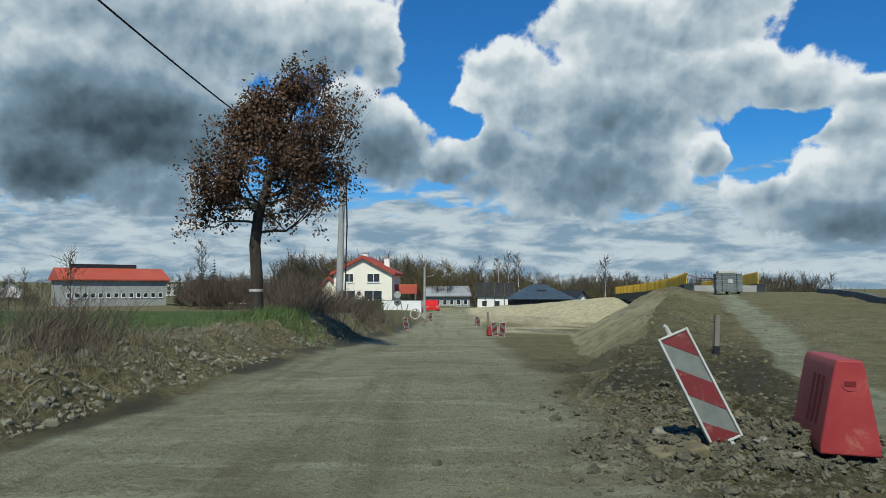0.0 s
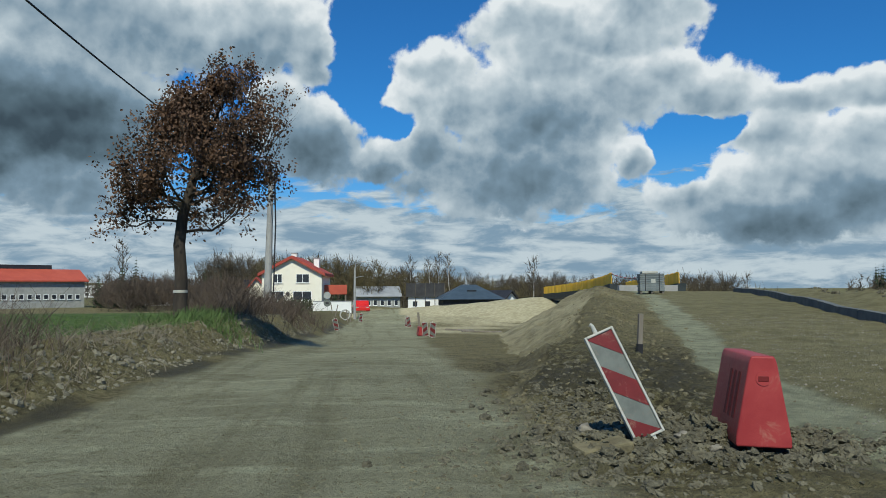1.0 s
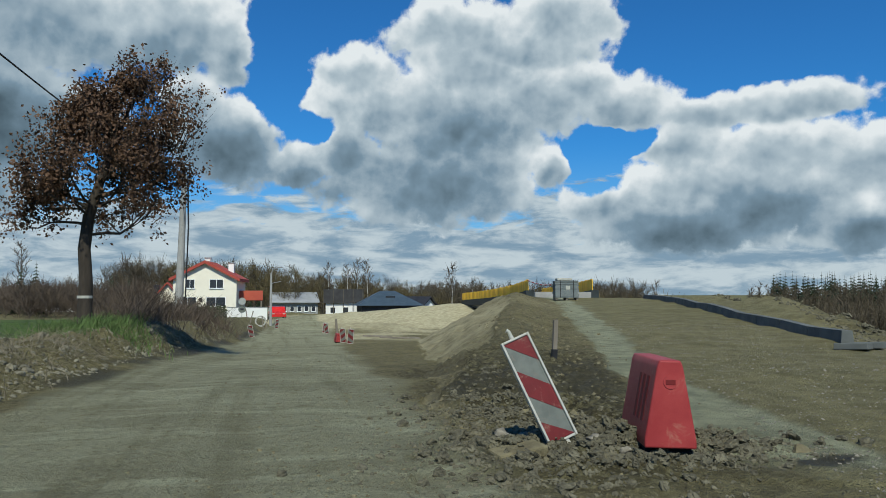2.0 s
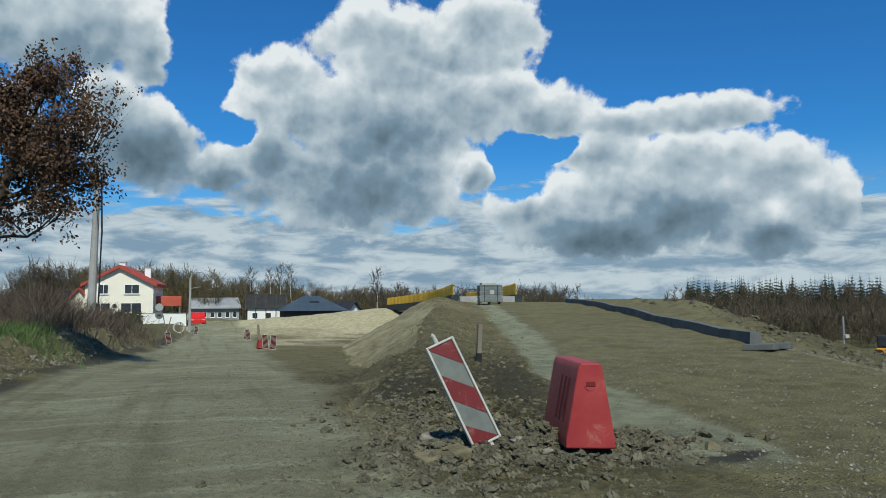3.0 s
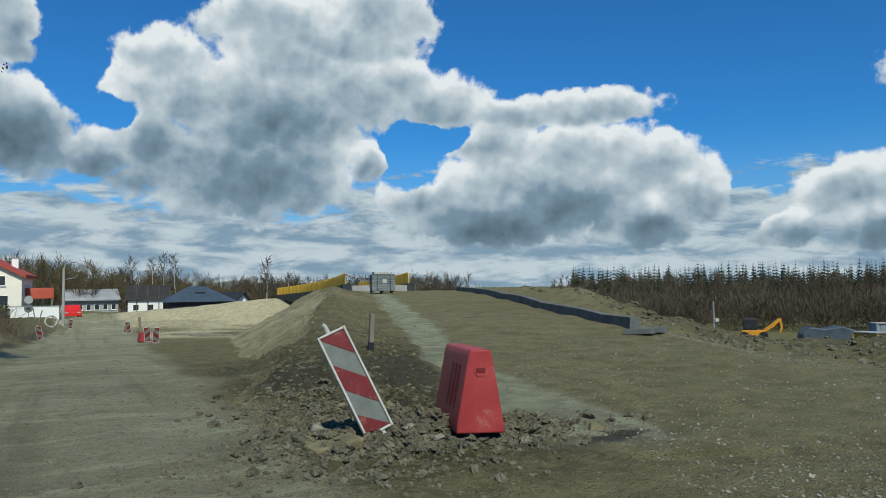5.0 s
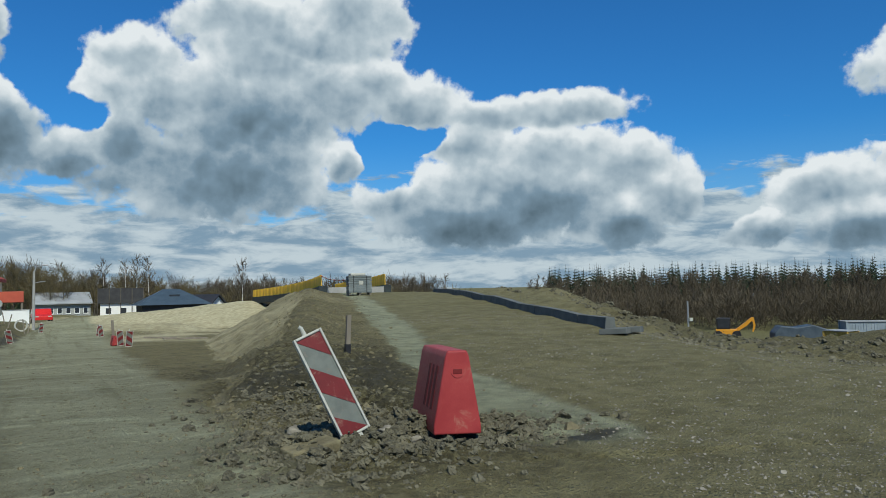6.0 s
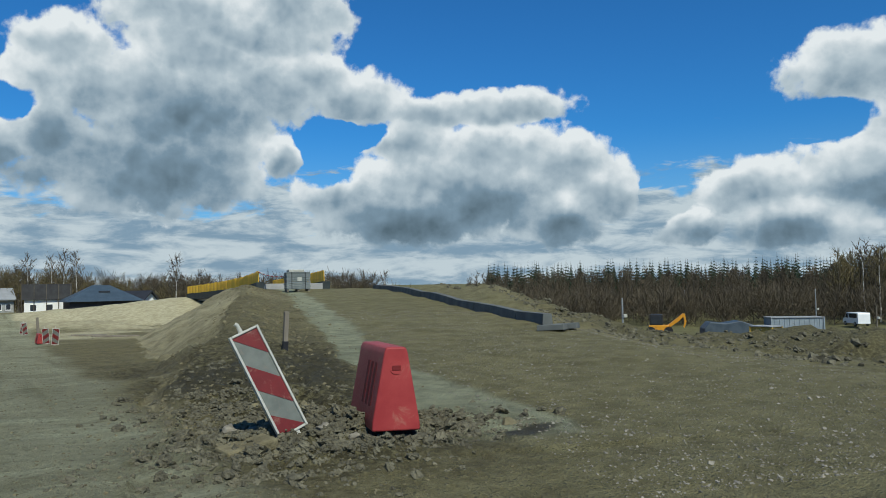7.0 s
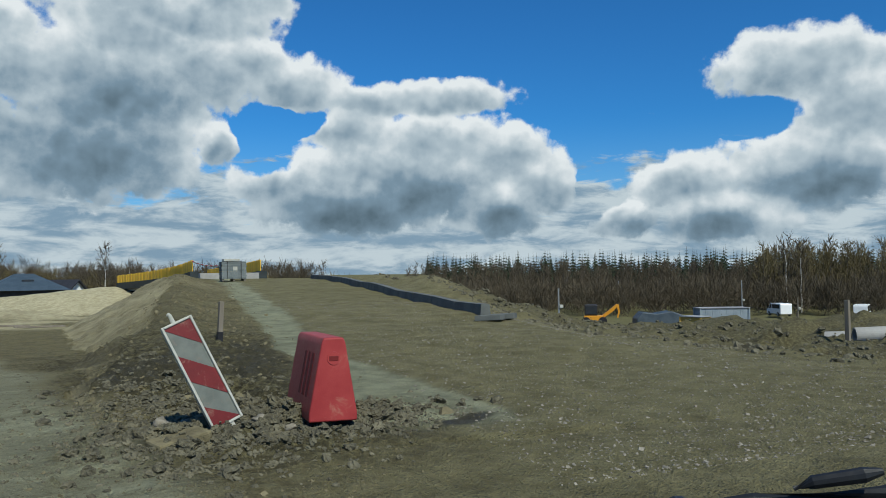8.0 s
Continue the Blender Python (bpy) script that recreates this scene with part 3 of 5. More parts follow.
def tube(points, radii, sides=8, bm=None, cap=True):
    """A round bar through points, with a radius at each."""
    b = bm or bmesh.new()
    rings, n = [], len(points)
    pts = [Vector(p) for p in points]
    for i, p in enumerate(pts):
        d = (pts[min(i + 1, n - 1)] - pts[max(i - 1, 0)]).normalized()
        a = d.orthogonal().normalized()
        c = d.cross(a)
        rings.append([b.verts.new(p + radii[i] * (math.cos(t) * a + math.sin(t) * c)) for t in (2 * math.pi * k / sides for k in range(sides))])
    for r0, r1 in zip(rings, rings[1:]):
        j = min(range(sides), key=lambda k: (r1[k].co - r0[0].co).length)
        for k in range(sides):
            b.faces.new((r0[k], r0[(k + 1) % sides], r1[(k + 1 + j) % sides], r1[(k + j) % sides]))
    if cap:
        b.faces.new(rings[0][::-1])
        b.faces.new(rings[-1])
    return b


def raw(name, verts, quads, material, parent=None, smooth=False):
    me = quad_mesh(name, np.asarray(verts), np.asarray(quads), smooth)
    me.materials.append(material)
    ob = new(name, me)
    if parent is not None:
        ob.parent = parent
    return ob


def facing(spot, turn=0.0):
    """A pose at spot whose front (-y) looks back to the origin, turned by so many degrees."""
    return Matrix.Translation(spot) @ pose(0, 0, 0, 0, 0, -math.degrees(math.atan2(spot[0], spot[1])) + turn)


# ---- houses ----
def window(parent, x, z, w, h, y, bars=1):
    """A window in a front wall: a recessed pane with frame and sill."""
    f = part("window", box(x - w / 2, x + w / 2, y - 0.03, y + 0.12, z, z + h), GLASS, parent, "dark glass pane in a white frame")
    t = 0.07
    b = box(x - w / 2 - t, x - w / 2, y - 0.07, y + 0.1, z - t, z + h + t)
    for x0, x1, z0, z1 in [(x + w / 2, x + w / 2 + t, z - t, z + h + t), (x - w / 2, x + w / 2, z - t, z), (x - w / 2, x + w / 2, z + h, z + h + t)] + [(x - w / 2 + w * k / (bars + 1) - 0.03, x - w / 2 + w * k / (bars + 1) + 0.03, z, z + h) for k in range(1, bars + 1)]:
        box(x0, x1, y - 0.065, y + 0.1, z0, z1, bm=b)
    part("frame", b, WHITE_FRAME, f)
    part("sill", box(x - w / 2 - 0.12, x + w / 2 + 0.12, y - 0.14, y - 0.02, z - t - 0.06, z - t - 0.004), WHITE_FRAME, f)


def gable_roof(parent, w, length, eave, ridge, mat, y0=0.0, over=0.45, thick=0.22):
    """Two slabs over walls of width w (across x) that run back from y0."""
    for sgn in (-1, 1):
        ux, uz = w / 2, eave - ridge
        k = over / math.hypot(ux, uz)
        ex, ez = ux * (1 + k), ridge + uz * (1 + k)
        o = [(0, ridge), (sgn * ex, ez), (sgn * ex, ez + thick), (0, ridge + thick)]
        b = prism(o, length + 2 * over)
        bmesh.ops.translate(b, verts=b.verts[:], vec=(0, y0 + length / 2, 0))
        part("roof", b, mat, parent)


def gable_body(w, length, eave, ridge, foot=-1.0):
    b = prism([(-w / 2, foot), (w / 2, foot), (w / 2, eave), (0, ridge), (-w / 2, eave)], length)
    bmesh.ops.translate(b, verts=b.verts[:], vec=(0, length / 2, 0))
    return b


def chimney(parent, x, y, z0, z1):
    c = part("chimney", box(x - 0.4, x + 0.4, y - 0.4, y + 0.4, z0, z1), WHITE_WALL, parent)
    part("cap", box(x - 0.48, x + 0.48, y - 0.48, y + 0.48, z1 + 0.002, z1 + 0.12), CONCRETE, c)


house = thing("house", "cream rendered two-storey house with a red gable roof", "house", facing(at(-6.15, 108), -10))
part("wall", gable_body(8.5, 9.5, 5.1, 7.35), CREAM, house)
part("plinth", box(-4.29, 4.29, -0.04, 9.54, -1, 0.75), GREY_BLOCK, house)
gable_roof(house, 8.5, 9.5, 5.1, 7.35, RED_ROOF, over=0.55, thick=0.42)
chimney(house, -0.6, 5.5, 6.6, 8.3)
chimney(house, 2.6, 6.5, 5.2, 7.6)
for wx, wz, ww in ((-2.3, 1.5, 2.3), (1.5, 1.5, 2.5), (-2.0, 3.95, 1.15), (1.55, 3.95, 1.75)):
    window(house, wx, wz, ww, 1.15, 0.0)
part("vent", tube([(-0.55, -0.06, 2.3), (-0.55, 0.05, 2.3)], [0.28, 0.28], 14), BLACK_METAL, house)

annex = thing("house_annex", "low cream annex with a steep red and black roof", "house", facing(at(-8.75, 112), -4))
part("wall", gable_body(4.6, 5.0, 2.0, 4.6), CREAM, annex)
gable_roof(annex, 4.6, 5.0, 2.0, 4.6, RED_ROOF)
part("solar_panel", box(-1.9, -1.1, 1.0, 4.5, 2.4, 4.4), BLACK_ROOF, annex)

shed = thing("garden_shed", "small shed with a flat red roof beside the house", "shed", facing(at(-3.0, 112), 0))
part("roof", box(-1.9, 1.9, -2, 2, 2.2, 3.6, 0.05), ORANGE_ROOF, shed)
for px_, py_ in ((-1.7, -1.8), (1.7, -1.8), (-1.7, 1.8), (1.7, 1.8)):
    part("post", box(px_ - 0.1, px_ + 0.1, py_ - 0.1, py_ + 0.1, -0.6, 2.2), WOOD, shed)

fence = thing("garden_wall", "low white rendered wall along the road", "wall", facing(at(-3.0, 99), 0))
part("wall", box(-2.7, 2.3, -0.12, 0.12, -0.6, 1.25, 0.02), WHITE_WALL, fence)
part("coping", box(-2.75, 2.35, -0.17, 0.17, 1.254, 1.33, 0.02), CONCRETE, fence)

barn = thing("barn", "grey block barn with orange roof and small square windows", "barn", facing(at(-23.7, 140), 14))
BW, BD, BE = 17.0, 9.0, 4.4
part("wall", box(-BW / 2, BW / 2, 0, BD, -1.5, BE), GREY_BLOCK, barn)
for sgn in (-1, 1):
    b = prism([(0, BE - 0.1), (BD / 2 + 0.6, BE - 0.1), (BD / 2 + 0.6, BE + 0.1), (0, BE + 2.1)] if sgn > 0 else [(0, BE - 0.1), (0, BE + 2.1), (-BD / 2 - 0.6, BE + 0.1), (-BD / 2 - 0.6, BE - 0.1)], BW + 1.0, "x")
    bmesh.ops.translate(b, verts=b.verts[:], vec=(0, BD / 2, 0.102))
    part("roof", b, ORANGE_ROOF, barn)
for k in range(13):
    x = -BW / 2 + 1.1 + k * (BW - 2.2) / 12
    window(barn, x, 1.5, 0.62, 0.72, 0.0, 0)
part("solar_panel", box(-6.5, 4.5, 4.6, 4.75, 6.6, 7.3), BLACK_ROOF, barn)

bungalow = thing("bungalow", "dark bungalow with a slate-blue hipped roof", "house", facing(at(7.6, 118), 8))
part("wall", box(-4.6, 4.6, 0, 8.5, -1.2, 2.0), BLACK_WALL, bungalow)
b = bmesh.new()
lo = [b.verts.new(c) for c in ((-5.3, -0.7, 1.95), (5.3, -0.7, 1.95), (5.3, 9.2, 1.95), (-5.3, 9.2, 1.95))]
hi = [b.verts.new(c) for c in ((-1.2, 4.2, 4.3), (1.2, 4.2, 4.3))]
for f in ((lo[0], lo[1], hi[1], hi[0]), (lo[1], lo[2], hi[1]), (lo[2], lo[3], hi[0], hi[1]), (lo[3], lo[0], hi[0]), (lo[3], lo[2], lo[1], lo[0])):
    b.faces.new(f)
roof = part("roof", b, BLUE_ROOF, bungalow)
part("fascia", box(-0.1, 3.6, -0.72, -0.66, 0.95, 1.3), WHITE_FRAME, bungalow)
part("skylight", box(-0.6, 0.9, 1.8, 2.0, 3.2, 3.45), GLASS, roof)

chalet = thing("white_house", "white gabled house with a steep black roof", "house", facing(at(10.5, 140), 38))
part("wall", gable_body(6.2, 10, 1.9, 4.9), WHITE_WALL, chalet)
gable_roof(chalet, 6.2, 10, 1.9, 4.9, BLACK_ROOF, over=0.7)
window(chalet, 0.0, 2.2, 2.0, 0.9, 0.0)

shell = thing("unfinished_building", "unfinished white building wrapped in black sheeting", "building", facing(at(3.9, 128), 0))
part("wall", box(-2.8, 3.0, 0.4, 7, -1.2, 2.2), WHITE_WALL, shell)
part("upper_storey", box(-3.2, 3.6, 0, 7, 2.25, 4.6), BLACK_WALL, shell)
for k in range(5):
    part("post", box(-3.2 + k * 1.65, -3.08 + k * 1.65, -0.3, -0.18, -1, 4.7), GREY_BARK, shell)
for x in (-1.6, 0.6):
    window(shell, x, 0.6, 0.8, 0.9, 0.4, 0)

longhouse = thing("long_building", "long low grey building with a pale roof", "building", facing(at(0.4, 155), 6))
part("wall", box(-4.5, 4.5, 0, 7, -1.5, 2.0), GREY_BLOCK, longhouse)
b = prism([(-4.2, 1.9), (4.2, 1.9), (4.2, 2.1), (0, 4.1), (-4.2, 2.1)], 9.6, "x")
bmesh.ops.translate(b, verts=b.verts[:], vec=(0, 3.5, 0.11))
part("roof", b, GREY_ROOF, longhouse)
for k in range(6):
    window(longhouse, -3.6 + k * 1.45, 0.3, 0.7, 1.0, 0.0, 0)


# ---- bridge ----
def along(s, p, z=0.0):
    """A spot s metres up the new roadway, p metres right of its axis line."""
    p = p + bend(s)
    return Vector((s * RAMP_U[0] + p * RAMP_V[0], s * RAMP_U[1] + p * RAMP_V[1], z))


def loft(profile, stations):
    """A constant profile (p, z) drawn along the roadway."""
    b = bmesh.new()
    rings = [[b.verts.new(along(s, p, z + dz)) for p, z in profile] for s, dz in stations]
    n = len(profile)
    for r0, r1 in zip(rings, rings[1:]):
        for k in range(n):
            b.faces.new((r0[k], r0[(k + 1) % n], r1[(k + 1) % n], r1[k]))
    b.faces.new(rings[0][::-1])
    b.faces.new(rings[-1])
    bmesh.ops.recalc_face_normals(b, faces=b.faces[:])
    return b


def crown(s):
    return 0.30 - 0.0274 * (s - 46)


bridge = thing("bridge", "new concrete bridge with dark edge beams and yellow board railings", "bridge")
stations = [(s, crown(s)) for s in np.linspace(44.5, 75.0, 14)]
part("deck", loft([(0.75, 0.55), (4.1, 0.55), (4.1, 1.22), (0.75, 1.22)], stations), CONCRETE, bridge)
part("edge_beam", loft([(0.3, 0.75), (0.746, 0.75), (0.746, 1.32), (0.3, 1.32)], stations), DARK_STEEL, bridge, "dark green-grey edge beam")
part("edge_beam", loft([(4.104, 0.75), (4.55, 0.75), (4.55, 1.32), (4.104, 1.32)], stations), DARK_STEEL, bridge, "dark green-grey edge beam")
for s0, s1 in ((44.8, 46.2), (57.5, 58.7), (72.8, 74.4)):
    part("abutment" if s0 != 57.5 else "pier", loft([(0.6, -3.0), (4.4, -3.0), (4.4, 0.545), (0.6, 0.545)], [(s0, crown(s0)), (s1, crown(s1))]), DARK_STEEL, bridge)
for side in (0.5, 4.35):
    for k in range(56):
        s = 45.6 + k * (0.54 if side < 1 else 0.30)
        m = Matrix.Translation(along(s, side, 1.324 + crown(s))) @ pose(0, 0, 0, 0, 0, -18 + math.degrees(math.atan(0.009 * (s - 36))))
        part("board", box(-0.02, 0.02, -0.21 if side < 1 else -0.125, 0.21 if side < 1 else 0.125, 0, 0.68 + 0.05 * ((k * 7) % 5) / 4), YELLOW, bridge, m=m)

tape = thing("barrier_tape", "sagging red and white tape strung across the deck", "tape")
a, b_ = along(45.4, 0.5, 2.25), along(41.0, 1.6, 1.95)
for k in range(12):
    p0, p1 = a.lerp(b_, k / 12), a.lerp(b_, (k + 1) / 12)
    p0.z -= 0.5 * (k / 12) * (1 - k / 12)
    p1.z -= 0.5 * ((k + 1) / 12) * (1 - (k + 1) / 12)
    part("band", tube([p0, p1], [0.035, 0.035], 5), WHITE_PLASTIC if k % 2 else RED, tape)

kerb = thing("kerb_wall", "precast grey concrete kerb wall along the roadway", "kerb")
s, k = 17.0, 0
while s < 56:
    z0 = ground(*along(s + 1, 6.95)[:2])
    z1 = ground(*along(s + 2.98, 6.95)[:2])
    part("kerb_unit", loft([(6.75, -0.15), (7.04, -0.15), (7.0, 0.21), (6.78, 0.21)], [(s + 0.02, z0), (s + 1.98, z1)]), NEW_CONCRETE, kerb)
    s += 2.0
for ps, pp in ((16.35, 7.05), (16.2, 6.7)):
    slab = thing("concrete_slab", "loose grey concrete slab lying at the kerb end", "slab", Matrix.Translation(along(ps, pp, ground(*along(ps, pp)[:2]) + 0.02)) @ pose(0, 0, 0, 2, 3, -10 + 20 * pp))
    part("slab", box(-0.32, 0.32, -0.28, 0.28, -0.02, 0.11, 0.012), NEW_CONCRETE, slab)

stack = thing("board_stack", "strapped stack of grey-green boards on a pallet", "crate", facing(at(20.95, 40.5), 8))
for x in (-0.55, 0, 0.55):
    part("runner", box(x - 0.05, x + 0.05, -0.5, 0.5, 0, 0.12), WOOD, stack)
for k in range(9):
    o = 0.02 * math.sin(k * 2.3)
    part("board", box(-0.62 + o, 0.62 + o, -0.55, 0.55, 0.124 + k * 0.1, 0.216 + k * 0.1, 0.008), CRATE, stack)
part("wrap", box(-0.5, 0.3, -0.45, 0.45, 1.03, 1.16, 0.02), WHITE_PLASTIC, stack)
part("label", box(-0.06, 0.16, -0.565, -0.556, 0.55, 0.75), WHITE_PLASTIC, stack)
for x in (-0.35, 0.35):
    part("strap", box(x - 0.02, x + 0.02, -0.558, 0.558, 0.12, 1.032), BLACK_METAL, stack)


# ---- barrier and board by the road ----
def water_barrier(m, label, group=""):
    t = thing("plastic_barrier", label, "barrier", m, group)
    H, L, W0, W1 = 0.75, 1.2, 0.44, 0.18
    o = [(-W0 / 2, 0.0), (W0 / 2, 0.0), (W0 / 2, 0.07), (W1 / 2 + 0.02, H - 0.05), (W1 / 2, H), (-W1 / 2, H), (-W1 / 2 - 0.02, H - 0.05), (-W0 / 2, 0.07)]
    b = prism(o, L)
    bmesh.ops.bevel(b, geom=b.edges[:], offset=0.018, segments=3, affect="EDGES", profile=0.5)
    part("shell", b, RED, t, smooth=False)
    # slots are closed slabs; the shade of a recess is painted in darker red
    for sx in (-1, 1):
        for k in range(3):
            y = -0.34 + k * 0.17
            n = 6
            bb = bmesh.new()
            for zz0, zz1 in ((0.20, 0.60),):
                def flank(z):
                    return W0 / 2 + (W1 / 2 + 0.02 - W0 / 2) * (z - 0.07) / (H - 0.12)
                vs = [bb.verts.new((sx * (flank(z) + e), y + dy, z)) for z, dy, e in ((zz0, -0.05, 0.004), (zz0, 0.05, 0.004), (zz1, 0.045, 0.004), (zz1, -0.045, 0.004))]
                back = [bb.verts.new((sx * (flank(z) - 0.03), y + dy * 0.7, z + dz)) for z, dy, dz in ((zz0, -0.05, 0.04), (zz0, 0.05, 0.04), (zz1, 0.045, -0.04), (zz1, -0.045, -0.04))]
                for q in range(4):
                    bb.faces.new((vs[q], vs[(q + 1) % 4], back[(q + 1) % 4], back[q]))
                bb.faces.new(back)
                bb.faces.new(vs)
            bmesh.ops.recalc_face_normals(bb, faces=bb.faces[:])
            part("slot", bb, SLOT_SHADE, t, "dark recessed slot")
    for sy in (-1, 1):
        z, y = 0.565, sy * L / 2
        bb = tube([(0, y - sy * 0.01, z), (0, y + sy * 0.006, z)], [0.062, 0.06], 20)
        c = part("filler_ring", bb, RED, t)
        # no hole is cut: a small block carries the opening's shade as colour
        part("filler_hole", box(-0.042, 0.042, y - 0.010, y + 0.010, z - 0.025, z + 0.02, 0.004), SLOT_SHADE, c, "dark filler opening")
    part("foot", box(-0.20, 0.20, -0.5, 0.5, -0.05, 0.006, 0.01), DARK, t)
    return t


# darker copy of the shell red, standing for shade inside slots and filler
SLOT_SHADE = surface("slot_shade_red", (0.10, 0.008, 0.01), (0.16, 0.014, 0.014), 3.0, 0.7, 0.05)
water_barrier(Matrix.Translation((3.36, 6.48, 0.085)) @ pose(0, 0, 0, -1.5, 1.0, -15.6), "faded red plastic water-filled barrier standing on clods")


def guide_board(m, label, w=0.24, h=1.0, mirrored=False, group=""):
    t = thing("guide_board", label, "road sign", m, group)
    rim = 0.022
    b = box(-w / 2 - rim, -w / 2, -0.03, 0.03, 0, h, 0.006)
    for x0, x1, z0, z1 in ((w / 2, w / 2 + rim, 0, h), (-w / 2, w / 2, 0, rim), (-w / 2, w / 2, h - rim, h)):
        box(x0, x1, -0.03, 0.03, z0, z1, 0.006, bm=b)
    part("frame", b, WHITE_PLASTIC, t, "white plastic rim")
    part("panel", box(-w / 2 + 0.001, w / 2 - 0.001, -0.012, 0.02, rim + 0.001, h - rim - 0.001), BOARD_WHITE, t, "scratched white reflective panel")
    drop, band = 0.235 * h, 0.245 * h
    for k in range(3):
        hi_ = h * (1.21 - 0.49 * k)
        lo_ = hi_ - band
        pts = []
        for u, zz in ((-w / 2, hi_), (w / 2, hi_ - drop), (w / 2, lo_ - drop), (-w / 2, lo_)):
            pts.append((-u if mirrored else u, min(max(zz, rim + 0.004), h - rim - 0.004)))
        if abs(pts[0][1] - pts[3][1]) < 0.002 and abs(pts[1][1] - pts[2][1]) < 0.002:
            continue
        bb = bmesh.new()
        vs = [bb.verts.new((u * 0.99, -0.0165, zz)) for u, zz in pts]
        bb.faces.new(vs)
        r = bmesh.ops.extrude_face_region(bb, geom=bb.faces[:])
        bmesh.ops.translate(bb, verts=[v for v in r["geom"] if isinstance(v, bmesh.types.BMVert)], vec=(0, 0.004, 0))
        bmesh.ops.recalc_face_normals(bb, faces=bb.faces[:])
        part("stripe", bb, BOARD_RED, t, "dark red diagonal stripe")
    part("handle", tube([(-0.02, 0, h - 0.01), (-0.02, 0, h + 0.07), (-0.035, 0, h + 0.09)], [0.022, 0.018, 0.02], 10), WHITE_PLASTIC, t)
    part("peg", box(-0.05, 0.05, -0.02, 0.02, -0.12, 0.01, 0.005), WHITE_PLASTIC, t)
    return t


up = Vector((-0.383, 0.233, 0.90)).normalized()
side = Vector((0.275, -0.01, 0.057))
side = (side - up * side.dot(up)).normalized()
turn = Matrix((side, up.cross(side), up)).transposed().to_4x4()
board_pose = Matrix.Translation((2.388, 6.315, 0.125)) @ turn
board = guide_board(board_pose, "dirty red and white striped guide board leaning over in clods")
part("foot", box(-0.42, 0.05, -0.12, 0.12, -0.05, 0.05, 0.02), CLOD, board, "muddy grey foot plate", board_pose.inverted() @ Matrix.Translation((2.1, 6.2, ground(2.1, 6.2) + 0.03)) @ pose(0, 0, 0, 4, -6, 12))

stake = thing("wooden_stake", "weathered wooden survey stake in the embankment", "stake", Matrix.Translation(at(20.05, 13.6)) @ pose(0, 0, 0, 0, 3, 0))
part("stake", box(-0.04, 0.04, -0.04, 0.04, -0.15, 0.70, 0.006), WOOD, stake)
part("collar", box(-0.047, 0.047, -0.047, 0.047, 0.0, 0.17, 0.004), BLACK_METAL, stake)


# ---- poles and wires ----
pole = thing("utility_pole", "grey concrete utility pole beside the road", "pole", Matrix.Translation(at(-7.95, 43)) @ pose(0, 0, 0, 0, 1.2, 0))
part("shaft", tube([(0, 0, -0.5), (0, 0, 8.0)], [0.24, 0.14], 12), CONCRETE, pole)
part("crossarm", box(-0.5, 0.5, -0.06, 0.06, 7.6, 7.72, 0.01), GALV, pole)
part("cable_duct", tube([(0.34, -0.1, -0.3), (0.34, -0.1, 5.0), (0.2, -0.1, 7.9)], [0.05, 0.045, 0.04], 8), BLACK_METAL, pole, "black cable duct")

wire = thing("overhead_wire", "thin black overhead wire sagging from the pole", "wire")
top = Vector((-5.9, 42.6, 7.55))
end = Vector((-7.1, -3.0, 7.9))
pts = []
for k in range(41):
    q = top.lerp(end, k / 40)
    q.z -= 3.4 * (k / 40) * (1 - k / 40)
    pts.append(q)
part("strand", tube(pts, [0.022] * 41, 6), BLACK_METAL, wire)

lamp = thing("street_lamp", "concrete street lamp with a curved arm", "street lamp", facing(at(-1.42, 78), 0))
part("pole", tube([(0, 0, -0.5), (0, 0, 5.4)], [0.15, 0.10], 10), CONCRETE, lamp)
part("arm", tube([(0, 0, 5.2), (0.12, 0, 5.75), (0.65, -0.2, 5.95)], [0.05, 0.045, 0.04], 8), GALV, lamp)
part("lantern", box(0.6, 1.15, -0.32, -0.1, 5.9, 6.02, 0.04), GALV, lamp)
part("arm", tube([(0, 0, 4.3), (0.5, -0.1, 4.42), (1.0, -0.2, 4.5)], [0.035, 0.03, 0.03], 6), GALV, lamp)


